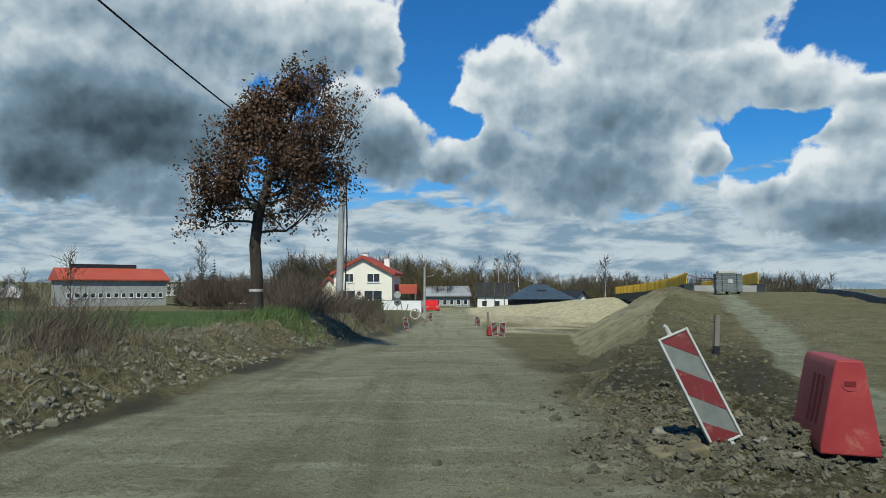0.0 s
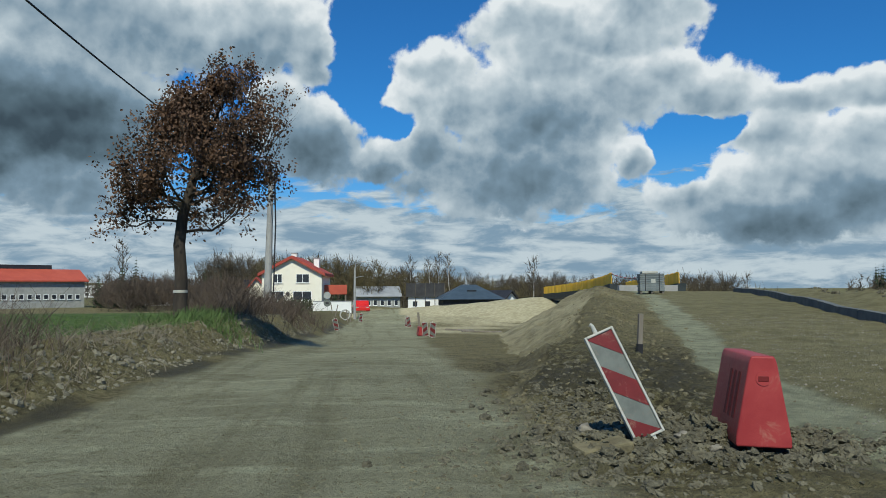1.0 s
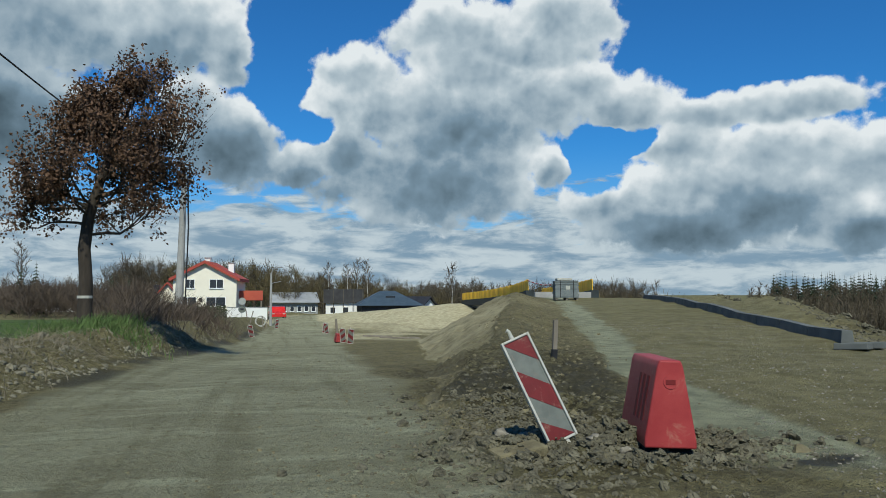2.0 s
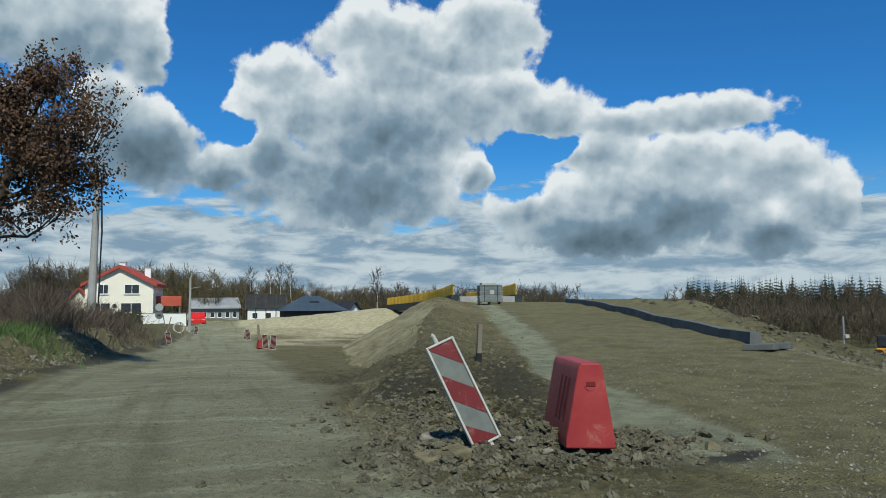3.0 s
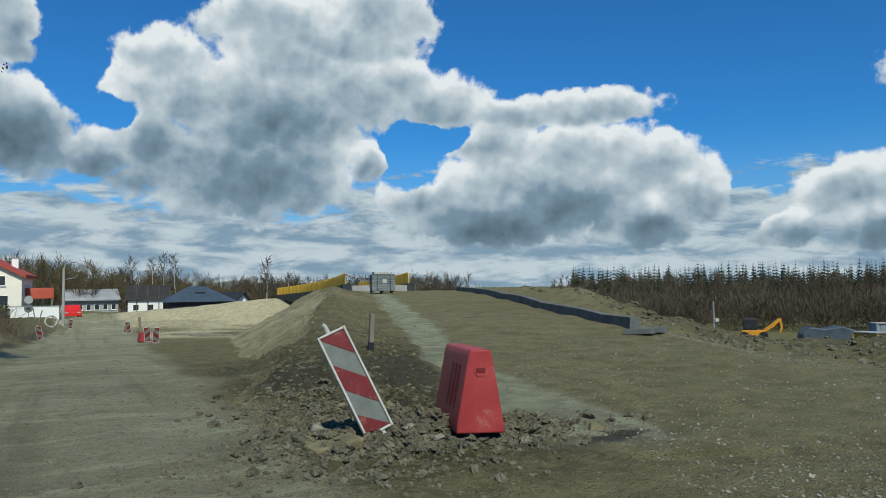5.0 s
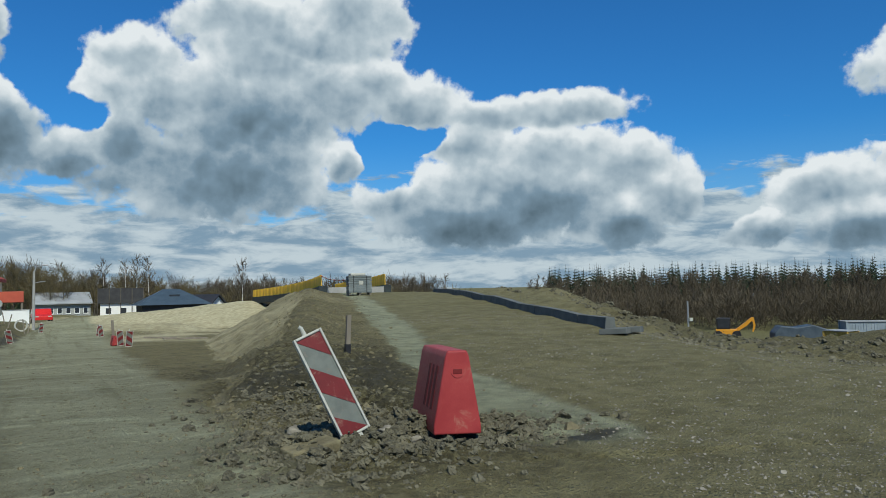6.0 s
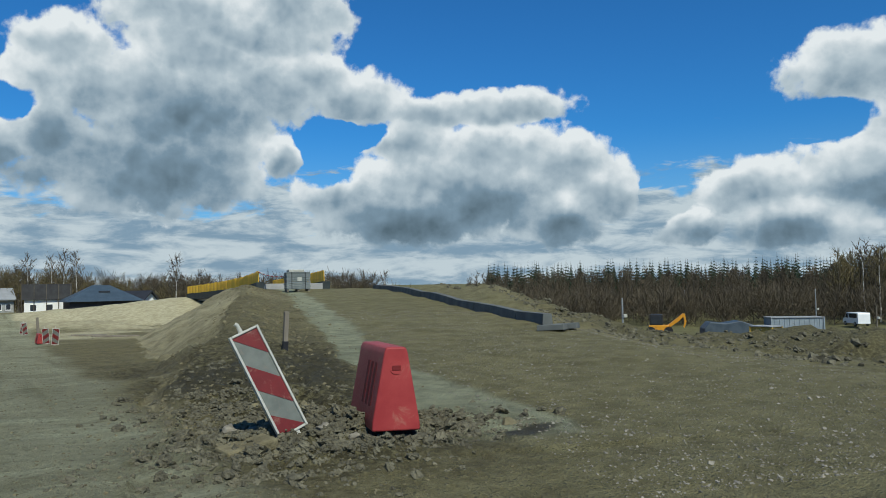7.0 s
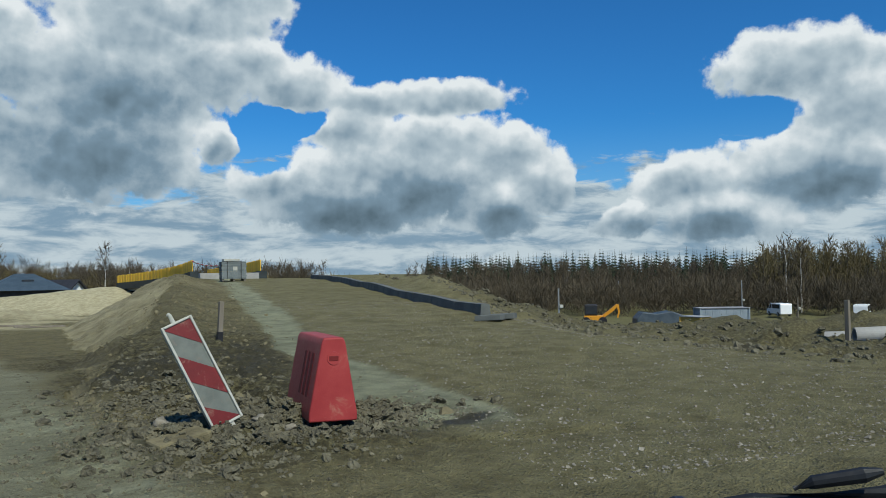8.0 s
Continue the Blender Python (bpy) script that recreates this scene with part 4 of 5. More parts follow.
# ---- trees ----
class Twigs:
    """Gathers thin bars and leaves as plain arrays."""

    def __init__(self):
        self.v, self.f, self.n = [], [], 0

    def ribbon(self, a, b, ra, rb, side):
        """A thin far twig as a narrow blade."""
        self.v.append(np.array([a - ra * side, a + ra * side, b + rb * side, b - rb * side]))
        self.f.append([self.n, self.n + 1, self.n + 2, self.n + 3])
        self.n += 4

    def bar(self, a, b, ra, rb, sides=3):
        a, b = np.array(a, float), np.array(b, float)
        d = b - a
        d = d / (np.linalg.norm(d) + 1e-9)
        o = np.cross(d, [0, 0, 1.0] if abs(d[2]) < 0.9 else [1.0, 0, 0])
        o /= np.linalg.norm(o)
        c = np.cross(d, o)
        t = np.arange(sides) * 2 * math.pi / sides
        ring = np.cos(t)[:, None] * o + np.sin(t)[:, None] * c
        self.v.append(np.concatenate([a + ra * ring, b + rb * ring]))
        for k in range(sides):
            self.f.append([self.n + k, self.n + (k + 1) % sides, self.n + sides + (k + 1) % sides, self.n + sides + k])
        self.n += 2 * sides

    def leaf(self, p, size, rng):
        d = rng.normal(size=3)
        d[2] -= 0.5
        d /= np.linalg.norm(d)
        o = np.cross(d, rng.normal(size=3))
        o /= np.linalg.norm(o)
        q = np.cross(d, o)
        p = np.array(p)
        self.v.append(np.array([p, p + size * (0.5 * d + 0.34 * o + 0.1 * q), p + size * d, p + size * (0.5 * d - 0.34 * o + 0.1 * q)]))
        self.f.append([self.n, self.n + 1, self.n + 2, self.n + 3])
        self.n += 4

    def arrays(self):
        return (np.concatenate(self.v) if self.v else np.zeros((0, 3))), self.f


def grow(tw, rng, p, d, length, radius, depth, tips, up=0.12, spread=0.75, sides=5, gnarl=0.22, leader=False):
    """One limb that bends, tapers and branches."""
    n = 4 if depth > 1 else 3
    seg = length / n
    p, d = np.array(p, float), np.array(d, float)
    for k in range(n):
        r0, r1 = radius * (1 - 0.55 * k / n), radius * (1 - 0.55 * (k + 1) / n)
        q = p + d * seg
        if sides == 1:
            w = rng.normal(size=3)
            tw.ribbon(p, q, r0, r1, w / np.linalg.norm(w))
        else:
            tw.bar(p, q, r0, r1, max(3, sides if depth > 1 else 3))
        p = q
        d = d + rng.normal(size=3) * gnarl
        d[2] += up
        d /= np.linalg.norm(d)
        if depth > 0 and (k > 0 or depth < 3):
            for _ in range(1 if rng.random() < 0.75 else 2):
                e = d + rng.normal(size=3) * spread
                e[2] += 0.1
                e /= np.linalg.norm(e)
                grow(tw, rng, p, e, length * rng.uniform(0.48, 0.72), r1 * 0.62, depth - 1, tips, up, spread, sides, gnarl)
    if depth <= 1:
        tips.append((p, d))


def brown_tree():
    rng = np.random.default_rng(12)
    t = thing("oak_tree", "young oak holding dry brown leaves on the roadside bank", "tree", Matrix.Translation(at(-14.1, 21.5)))
    trunk, limbs, tips = Twigs(), Twigs(), []
    pts = [(0, 0, -0.3), (0.0, 0, 0.4), (0.02, 0, 1.3), (-0.05, 0, 2.2), (0.03, 0.02, 3.0), (0.22, 0, 3.7), (0.48, 0, 4.6), (0.85, 0, 5.6), (1.1, 0, 6.4)]
    rad = [0.24, 0.19, 0.165, 0.155, 0.145, 0.12, 0.09, 0.055, 0.02]
    part("trunk", tube(pts, rad, 12), BARK, t, smooth=True)
    part("tape", tube([(0, 0, 0.90), (0.0, 0, 0.97)], [0.19, 0.19], 12), WHITE_PLASTIC, t, "pale tape tied round the trunk")
    for k in range(34):
        h = 2.5 + 3.7 * rng.random() ** 0.9
        i = max(j for j in range(len(pts)) if pts[j][2] <= h)
        u = (h - pts[i][2]) / (pts[min(i + 1, 8)][2] - pts[i][2] + 1e-6)
        base = np.array(pts[i]) * (1 - u) + np.array(pts[min(i + 1, 8)]) * u
        az = k * 2.4 + rng.uniform(-0.4, 0.4)
        lift = 0.15 + 0.14 * (h - 2.4)
        d = np.array([math.cos(az), math.sin(az), lift])
        d /= np.linalg.norm(d)
        ln = (1.45 if h < 4.6 else 1.05) * rng.uniform(0.75, 1.1) * (1.0 if h < 5.5 else 0.7) * (1.2 if math.cos(az) > 0.3 else 1.0)
        grow(limbs, rng, base, d, ln, 0.055 - 0.004 * h, 3, tips, up=0.10, spread=0.55, gnarl=0.20)
    for k in range(46):
        a, h = rng.uniform(0, 6.28), rng.uniform(4.2, 6.4)
        base = np.array([0.35 + 0.16 * h + math.cos(a) * (7.2 - h) * 0.45, math.sin(a) * (7.2 - h) * 0.45, h])
        d = np.array([math.cos(a) * 0.35 + 0.1, math.sin(a) * 0.35, 1.0])
        grow(limbs, rng, base, d / np.linalg.norm(d), rng.uniform(0.6, 1.15), 0.014, 1, [], up=0.15, spread=0.35, gnarl=0.12)
    v, f = limbs.arrays()
    raw("branchwork", v, f, BARK, t)
    leaves = Twigs()
    for p, d in tips:
        if rng.random() < 0.14 + 0.22 * max(0, p[2] - 5.9) + 0.25 * (abs(p[0] - 0.4) > 2.3):
            continue
        for _ in range(int(rng.integers(7, 14))):
            leaves.leaf(p + rng.normal(size=3) * 0.11 - np.array(d) * rng.uniform(0, 0.25), rng.uniform(0.06, 0.125), rng)
    v, f = leaves.arrays()
    raw("foliage", v, f, LEAF, t)["kind"] = "stuff"
    return t


brown_tree()


def bare_proto(seed, height, spread, depth=3, twig=0.02, limbs=13, crown_from=0.25, tuft=3):
    """Arrays for a leafless tree: the trunk, and the crown."""
    rng = np.random.default_rng(seed)
    trunk, crown_, tips = Twigs(), Twigs(), []
    p = np.zeros(3)
    lean = rng.normal(size=2) * 0.04
    n = 6
    knots = [np.array([lean[0] * k * height / n + rng.normal() * 0.05, lean[1] * k * height / n + rng.normal() * 0.05, k * height / n]) for k in range(n + 1)]
    r = height * 0.011
    for k in range(n):
        trunk.bar(knots[k] - (np.array([0, 0, 0.6]) if k == 0 else 0), knots[k + 1], r * (1 - 0.85 * k / n), r * (1 - 0.85 * (k + 1) / n), 5)
    for k in range(limbs):
        h = crown_from + (0.97 - crown_from) * k / limbs
        i = min(int(h * n), n - 1)
        base = knots[i] + (knots[i + 1] - knots[i]) * (h * n - i)
        a = k * 2.4 + rng.uniform(-0.5, 0.5)
        d = np.array([math.cos(a), math.sin(a), 0.7 + 0.9 * h])
        d /= np.linalg.norm(d)
        grow(crown_, rng, base, d, spread * (1.15 - 0.75 * h), twig * 1.6, depth - 1, tips, up=0.14, spread=0.5, sides=1, gnarl=0.16)
    for p, d in tips:
        for _ in range(tuft):
            e = d + rng.normal(size=3) * 0.55
            e[2] += 0.3
            w = rng.normal(size=3)
            crown_.ribbon(p, p + e * spread * rng.uniform(0.2, 0.4), twig * 0.75, twig * 0.4, w / np.linalg.norm(w))
    tv, tf = trunk.arrays()
    cv, cf = crown_.arrays()
    return tv, tf, cv, cf


def spruce_proto(seed, height):
    rng = np.random.default_rng(seed)
    tr, cr = Twigs(), Twigs()
    tr.bar((0, 0, -0.5), (0, 0, height), height * 0.012, 0.01, 5)
    rows = 15
    for k in range(rows):
        h = height * (0.08 + 0.9 * k / rows)
        reach = height * 0.20 * (1 - k / rows) + 0.12
        m = 11 if k < 10 else 7
        for j in range(m):
            a = 2 * math.pi * (j + rng.random() * 0.8) / m
            ln = reach * rng.uniform(0.7, 1.15)
            tip = np.array([math.cos(a) * ln, math.sin(a) * ln, h - ln * 0.35])
            side = np.array([-math.sin(a), math.cos(a), 0]) * ln * 0.26
            root = np.array([0, 0, h + 0.25 * reach])
            mid = tip * 0.55 + root * 0.45
            low = mid + np.array([0, 0, -0.22 * ln])
            cr.v.append(np.array([root, mid + side, tip, low, mid - side]))
            cr.f += [[cr.n, cr.n + 1, cr.n + 2, cr.n + 3], [cr.n, cr.n + 3, cr.n + 2, cr.n + 4]]
            cr.n += 5
    tv, tf = tr.arrays()
    cv, cf = cr.arrays()
    return tv, tf, cv, cf


PROTO = {"bare": [bare_proto(k, 10.0, 2.7, 3, 0.07, 7, 0.15, 1) for k in range(4)],
         "thin": [bare_proto(20 + k, 10.0, 1.6, 2, 0.06, 16, 0.18, 4) for k in range(4)],
         "spruce": [spruce_proto(40 + k, 10.0) for k in range(3)],
         "shrub": [bare_proto(60 + k, 2.0, 1.3, 2, 0.026, 9, 0.02, 4) for k in range(3)]}


def scatter(name, label, proto, spots, materials, category="trees"):
    """Many trees of one sort as one mesh each for trunks and crowns."""
    rng = np.random.default_rng(len(spots) + 7)
    xy = np.array(spots)
    zs, _ = terrain(xy[:, 0], xy[:, 1])
    store = {0: [[], [], 0], 1: [[], [], 0]}
    for (x, y, h), z in zip(spots, zs):
        pr = PROTO[proto][int(rng.integers(len(PROTO[proto])))]
        a = rng.uniform(0, 6.28)
        k = h / (2.0 if proto == "shrub" else 10.0)
        R = np.array([[math.cos(a), -math.sin(a), 0], [math.sin(a), math.cos(a), 0], [0, 0, 1]]) * k
        for w in (0, 1):
            v = pr[2 * w] @ R.T + np.array([x, y, z])
            store[w][0].append(v)
            store[w][1].append(np.asarray(pr[2 * w + 1]) + store[w][2])
            store[w][2] += len(v)
    t = thing(name, label, category, kind="stuff")
    for w, pn in ((0, "trunks"), (1, "crowns")):
        ob = raw(pn, np.concatenate(store[w][0]), np.concatenate(store[w][1]), materials[w], t)
        ob["kind"] = "stuff"
    return t


def belt(seed, n, az0, az1, r0, r1, h0, h1):
    rng = np.random.default_rng(seed)
    return [((r := rng.uniform(r0, r1)) * math.sin(a := radians(rng.uniform(az0, az1))), r * math.cos(a), rng.uniform(h0, h1)) for _ in range(n)]


scatter("bare_woods", "leafless grey-brown woods behind the houses", "bare", belt(1, 560, -13, 27, 165, 240, 7.2, 10.2), (GREY_BARK, TWIG))
scatter("budding_woods", "leafless woods with olive buds behind the houses", "bare", belt(2, 190, -9, 20, 155, 178, 5.5, 8.8), (GREY_BARK, BUD))
scatter("left_woods", "leafless trees and scrub beyond the field", "bare", belt(3, 110, -36, -8, 165, 300, 4, 7.2), (GREY_BARK, TWIG))
scatter("right_woods", "leafless grey woods beyond the storage yard", "thin", belt(4, 460, 34.0, 72, 160, 200, 6.5, 10), (GREY_BARK, TWIG))
scatter("right_spruces", "dark spruce plantation behind the bare woods", "spruce", belt(5, 430, 35.5, 72, 192, 235, 11.0, 14.0), (GREY_BARK, NEEDLE))
scatter("larches", "tall budding larches at the end of the woods", "thin", belt(6, 70, 59.5, 70, 150, 172, 9.5, 12.5), (GREY_BARK, BUD))
scatter("yard_scrub", "leafless scrub in front of the woods", "shrub", belt(7, 420, 32, 72, 130, 165, 2.0, 4.5), (GREY_BARK, TWIG))
scatter("bridge_scrub", "pale leafless scrub beyond the crest", "shrub", belt(8, 150, 23.0, 35, 85, 115, 1.5, 3.0), (GREY_BARK, BUD))
scatter("field_scrub", "low leafless scrub beyond the field", "shrub", belt(9, 260, -19.5, -9, 105, 150, 1.6, 3.4) + belt(19, 25, -34, -28.5, 110, 150, 1.2, 2.6), (GREY_BARK, BRAMBLE))
for az, r, h in ((-18.0, 128, 8.0), (-17.1, 130, 8.4), (-12.4, 150, 7.5), (-11.3, 152, 7.0), (-19.5, 135, 6.0), (-2.3, 118, 4.6), (-2.9, 122, 3.4)):
    o = at(az, r)
    pr = PROTO["spruce"][int(h * 10) % 3]
    t = thing("spruce_tree", "dark green spruce beyond the field", "tree", Matrix.Translation(o) @ Matrix.Diagonal((h / 10, h / 10, h / 10, 1)), "spruces")
    raw("trunk", pr[0], pr[1], GREY_BARK, t)
    raw("crown", pr[2], pr[3], NEEDLE, t)
for az, r, h, kind in ((-26.6, 75, 5.2, "bare"), (-32.2, 130, 7.0, "bare"), (-17.8, 170, 13, "thin"), (10.0, 115, 0.1, "thin")):
    if h < 1:
        continue
    o = at(az, r)
    pr = PROTO[kind][int(h * 10) % 4]
    t = thing("bare_tree", "leafless tree beyond the field", "tree", Matrix.Translation(o) @ Matrix.Diagonal((h / 10, h / 10, h / 10, 1)), "bare trees")
    raw("trunk", pr[0], pr[1], GREY_BARK, t)
    raw("crown", pr[2], pr[3], TWIG, t)
for az, r, h in ((12.3, 150, 12.5), (5.0, 140, 10.0), (5.9, 142, 10.5), (4.4, 138, 9.0), (2.9, 136, 9.0), (27.6, 100, 7.0), (13.9, 150, 10.0), (61.5, 140, 13.0), (62.4, 138, 12.0)):
    o = at(az, r)
    pr = PROTO["thin"][int(h * 10 + az) % 4]
    t = thing("birch_tree", "slender leafless birch with a pale trunk", "tree", Matrix.Translation(o) @ Matrix.Diagonal((h / 10, h / 10, h / 10, 1)), "birches")
    raw("trunk", pr[0], pr[1], BIRCH_BARK, t)
    raw("crown", pr[2], pr[3], TWIG, t)


# ---- clods, stones, weeds ----
def lump_proto(seed, detail=1):
    rng = np.random.default_rng(seed)
    b = bmesh.new()
    bmesh.ops.create_cube(b, size=1.2)
    for _ in range(detail):
        bmesh.ops.subdivide_edges(b, edges=b.edges[:], cuts=1, use_grid_fill=True)
    for v in b.verts:
        d = v.co.normalized()
        k = 0.5 * (0.75 + 0.55 * noise.noise(d * 1.3 + Vector((seed * 3.1, 0, 0))) + 0.3 * noise.noise(d * 3.1 + Vector((0, seed * 1.7, 0))))
        v.co = d * max(k, 0.2)
        v.co.z *= 0.7
    b.verts.ensure_lookup_table()
    co, quads = np.array([v.co[:] for v in b.verts]), np.array([[v.index for v in f.verts] for f in b.faces])
    b.free()
    return co, quads


CHIPS = [lump_proto(30 + k, 0) for k in range(5)]
LUMPS = [lump_proto(k, 1) for k in range(5)]
BIG_LUMPS = [lump_proto(10 + k, 2) for k in range(4)]


def lumps(name, label, xy, sizes, material, protos, seed=0, sink=0.3):
    """Many clods lying on the ground, as one mesh."""
    rng = np.random.default_rng(seed)
    zs, _ = terrain(xy[:, 0], xy[:, 1])
    vs, qs, n = [], [], 0
    for (x, y), z, s in zip(xy, zs, sizes):
        co, q = protos[int(rng.integers(len(protos)))]
        R = np.array(Euler(rng.uniform(-0.6, 0.6, 2).tolist() + [rng.uniform(0, 6.3)]).to_matrix())
        vs.append((co * (s * rng.uniform(0.75, 1.3, 3))) @ R.T + np.array([x, y, z + s * (0.3 - sink)]))
        qs.append(q + n)
        n += len(co)
    return tagged(raw(name, np.concatenate(vs), np.concatenate(qs), material), label, "soil clods", kind="stuff")


def spread_normal(seed, n, cx, cy, sx, sy, turn=0.0):
    rng = np.random.default_rng(seed)
    a, b = rng.normal(size=n) * sx, rng.normal(size=n) * sy
    c, s_ = math.cos(radians(turn)), math.sin(radians(turn))
    return np.stack([cx + a * c - b * s_, cy + a * s_ + b * c], -1)


rng = np.random.default_rng(5)
xy = np.concatenate([spread_normal(1, 3000, 2.6, 6.3, 0.75, 0.5), spread_normal(2, 1100, 3.6, 6.15, 0.55, 0.3, 20), spread_normal(3, 1300, 2.2, 7.8, 0.45, 1.2), spread_normal(4, 900, 3.1, 9.0, 0.6, 1.6)])
sizes = np.exp(rng.normal(-3.15, 0.55, len(xy))).clip(0.015, 0.17)
lumps("mud_clods", "churned dark clods of drying mud round the board", xy[sizes <= 0.075], sizes[sizes <= 0.075], DARK_CLOD, LUMPS, 1)
big = np.argsort(-sizes)[:240]
rest = np.setdiff1d(np.flatnonzero(sizes > 0.075), big)
lumps("large_clods", "large drying clods of mud round the board", xy[rest], sizes[rest], DARK_CLOD, BIG_LUMPS, 11)
clod_heap = thing("clod_heap", "heap of large drying mud clods round the board", "clods")
clod_meshes = []
for co, q in BIG_LUMPS:
    me = quad_mesh("clod", co, q)
    me.materials.append(DARK_CLOD)
    clod_meshes.append(me)
clod_z, _ = terrain(xy[big, 0], xy[big, 1])
for k, z in zip(big, clod_z):
    c, r = new("clod", clod_meshes[int(k) % 4]), float(sizes[k])
    c.parent = clod_heap
    c.matrix_local = Matrix.Translation((xy[k][0], xy[k][1], float(z) + 0.05 * r)) @ pose(0, 0, 0, rng.uniform(-30, 30), rng.uniform(-30, 30), rng.uniform(0, 360)) @ Matrix.Diagonal((r * rng.uniform(0.8, 1.3), r * rng.uniform(0.8, 1.3), r, 1))
# row of clods along the left road edge and over the bank
ys = 4 + 34 * rng.random(5200) ** 1.7
xy = np.stack([np.interp(ys, [0, 6.5, 13.6, 24, 36], [-4.2, -3.95, -3.25, -2.9, -2.6]) - 0.25 - np.abs(rng.normal(size=5200)) * 1.6, ys], -1)
lumps("bank_clods", "grey dried clods covering the roadside bank", xy, np.exp(rng.normal(-2.9, 0.55, 5200)).clip(0.025, 0.24), GREY_CLOD, LUMPS, 2)
# crumbs on the road and its right edge
ys = 4.2 + 30 * rng.random(6500) ** 2
xy = np.stack([0.9 + rng.normal(size=6500) * 1.3 + 0.02 * ys, ys], -1)
lumps("road_crumbs", "small clods and stones strewn on the road edge", xy, np.exp(rng.normal(-4.1, 0.5, 6500)).clip(0.007, 0.07), CLOD, CHIPS, 3)
# the slope and shoulder of the embankment, and the spoil beyond the kerb
s_, p_ = rng.uniform(7, 42, 1700), rng.normal(size=1700) * 0.8 + 0.2
xy = np.array([along(a, b)[:2] for a, b in zip(s_, p_)])
lumps("shoulder_clods", "brown clods along the embankment shoulder", xy, np.exp(rng.normal(-3.0, 0.5, 1700)).clip(0.02, 0.2), CLOD, LUMPS, 4)
s_, p_ = rng.uniform(6, 42, 4200), 9.5 + np.abs(rng.normal(size=4200)) * 7.5
xy = np.array([along(a, b)[:2] for a, b in zip(s_, p_)])
lumps("spoil_clods", "rough brown clods over the spoil heaps", xy, np.exp(rng.normal(-2.1, 0.5, 4200)).clip(0.05, 0.45), DARK_CLOD, LUMPS, 5)
ga, gb = 4.5 + 20 * rng.random(15000) ** 1.5, rng.uniform(2.4, 9.5, 15000)
xy = np.array([along(a, b)[:2] for a, b in zip(ga, gb)])
lumps("gravel", "loose gravel stones on the new roadway", xy, np.exp(rng.normal(-3.85, 0.45, 15000)).clip(0.01, 0.07), STONE, CHIPS, 6)

for k, (x, y, s0) in enumerate(((2.66, 6.28, 0.17), (2.36, 3.95, 0.13), (1.95, 6.75, 0.2), (2.85, 6.05, 0.14), (2.2, 6.9, 0.16))):
    co, q = BIG_LUMPS[k % 4]
    st = tagged(raw("stone", co * np.array([s0, s0, s0 * 0.9]), q, STONE, smooth=True), "rounded grey stone lying in the mud", "stone", "loose stones")
    st.matrix_world = Matrix.Translation((x, y, ground(x, y) + s0 * 0.12)) @ pose(0, 0, 0, 10 * k, 7 * k, 50 * k)


def stems(name, label, roots, lengths, radius, material, lean=0.5, seed=0, droop=0.25, segs=4, category="weeds"):
    """Dry stalks that rise from the ground and bow over."""
    rng = np.random.default_rng(seed)
    zs, _ = terrain(roots[:, 0], roots[:, 1])
    tw = Twigs()
    for (x, y), z, ln in zip(roots, zs, lengths):
        p, a = np.array([x, y, z - 0.03]), rng.uniform(0, 6.28)
        l0 = lean * rng.random()
        d = np.array([math.cos(a) * l0, math.sin(a) * l0, 1.0])
        d /= np.linalg.norm(d)
        for k in range(segs):
            q = p + d * ln / segs
            tw.bar(p, q, radius * (1 - 0.7 * k / segs), radius * (1 - 0.7 * (k + 1) / segs))
            p = q
            d = d + np.array([math.cos(a), math.sin(a), -0.3]) * droop + rng.normal(size=3) * 0.10
            d /= np.linalg.norm(d)
    v, f = tw.arrays()
    return tagged(raw(name, v, f, material), label, category, kind="stuff")


def clumps(seed, centres, per, spread):
    rng = np.random.default_rng(seed)
    return np.concatenate([np.array(c)[None] + rng.normal(size=(per, 2)) * spread for c in centres])


rng = np.random.default_rng(9)
bank_spots = [(-5.2, 10.2), (-5.4, 9.6), (-5.0, 8.4), (-5.6, 11.2), (-4.9, 12.0), (-5.9, 9.0), (-5.0, 7.4), (-4.8, 13.5), (-5.5, 8.0), (-4.6, 15.5), (-6.2, 10.4), (-4.9, 10.9)]
roots = clumps(1, bank_spots, 95, 0.40)
stems("dry_weeds", "bowed dry stalks of dead weeds on the bank", roots, rng.uniform(0.15, 0.6, len(roots)), 0.0055, STRAW, 0.8, 1, 0.30)
roots = clumps(2, [(-5.3, 10.6), (-5.5, 10.0), (-5.1, 11.3), (-5.0, 9.4)], 110, 0.3)
stems("brown_shoots", "brown upright shoots on the bank", roots, rng.uniform(0.4, 1.0, len(roots)), 0.006, BRAMBLE, 0.4, 2, 0.2)
ya = 5 + 25 * rng.random(1800)
roots = np.stack([-4.3 - np.abs(rng.normal(size=1800)) * 1.1 + 0.035 * ya, ya], -1)
stems("dead_grass", "matted pale dead grass on the bank", roots, rng.uniform(0.12, 0.4, 1800), 0.004, STRAW, 1.6, 3, 0.5, 3)
ga = clumps(4, [(-4.9, 20.2), (-5.6, 20.8), (-4.5, 21.6), (-6.0, 21.8), (-5.2, 22.4), (-4.4, 19.4), (-5.0, 18.6)], 260, 0.5)
stems("green_grass", "fresh green grass round the foot of the oak", ga, rng.uniform(0.15, 0.5, len(ga)), 0.012, GREEN, 0.6, 5, 0.25, 3, "grass")
far_bush = clumps(6, [(-5.4, 30), (-4.8, 31), (-5.8, 33), (-5.0, 34), (-4.3, 33), (-5.4, 36), (-4.4, 36.5), (-4.9, 39), (-4.0, 40), (-5.8, 28), (-5.0, 27.0), (-6.4, 30)], 190, 0.62)
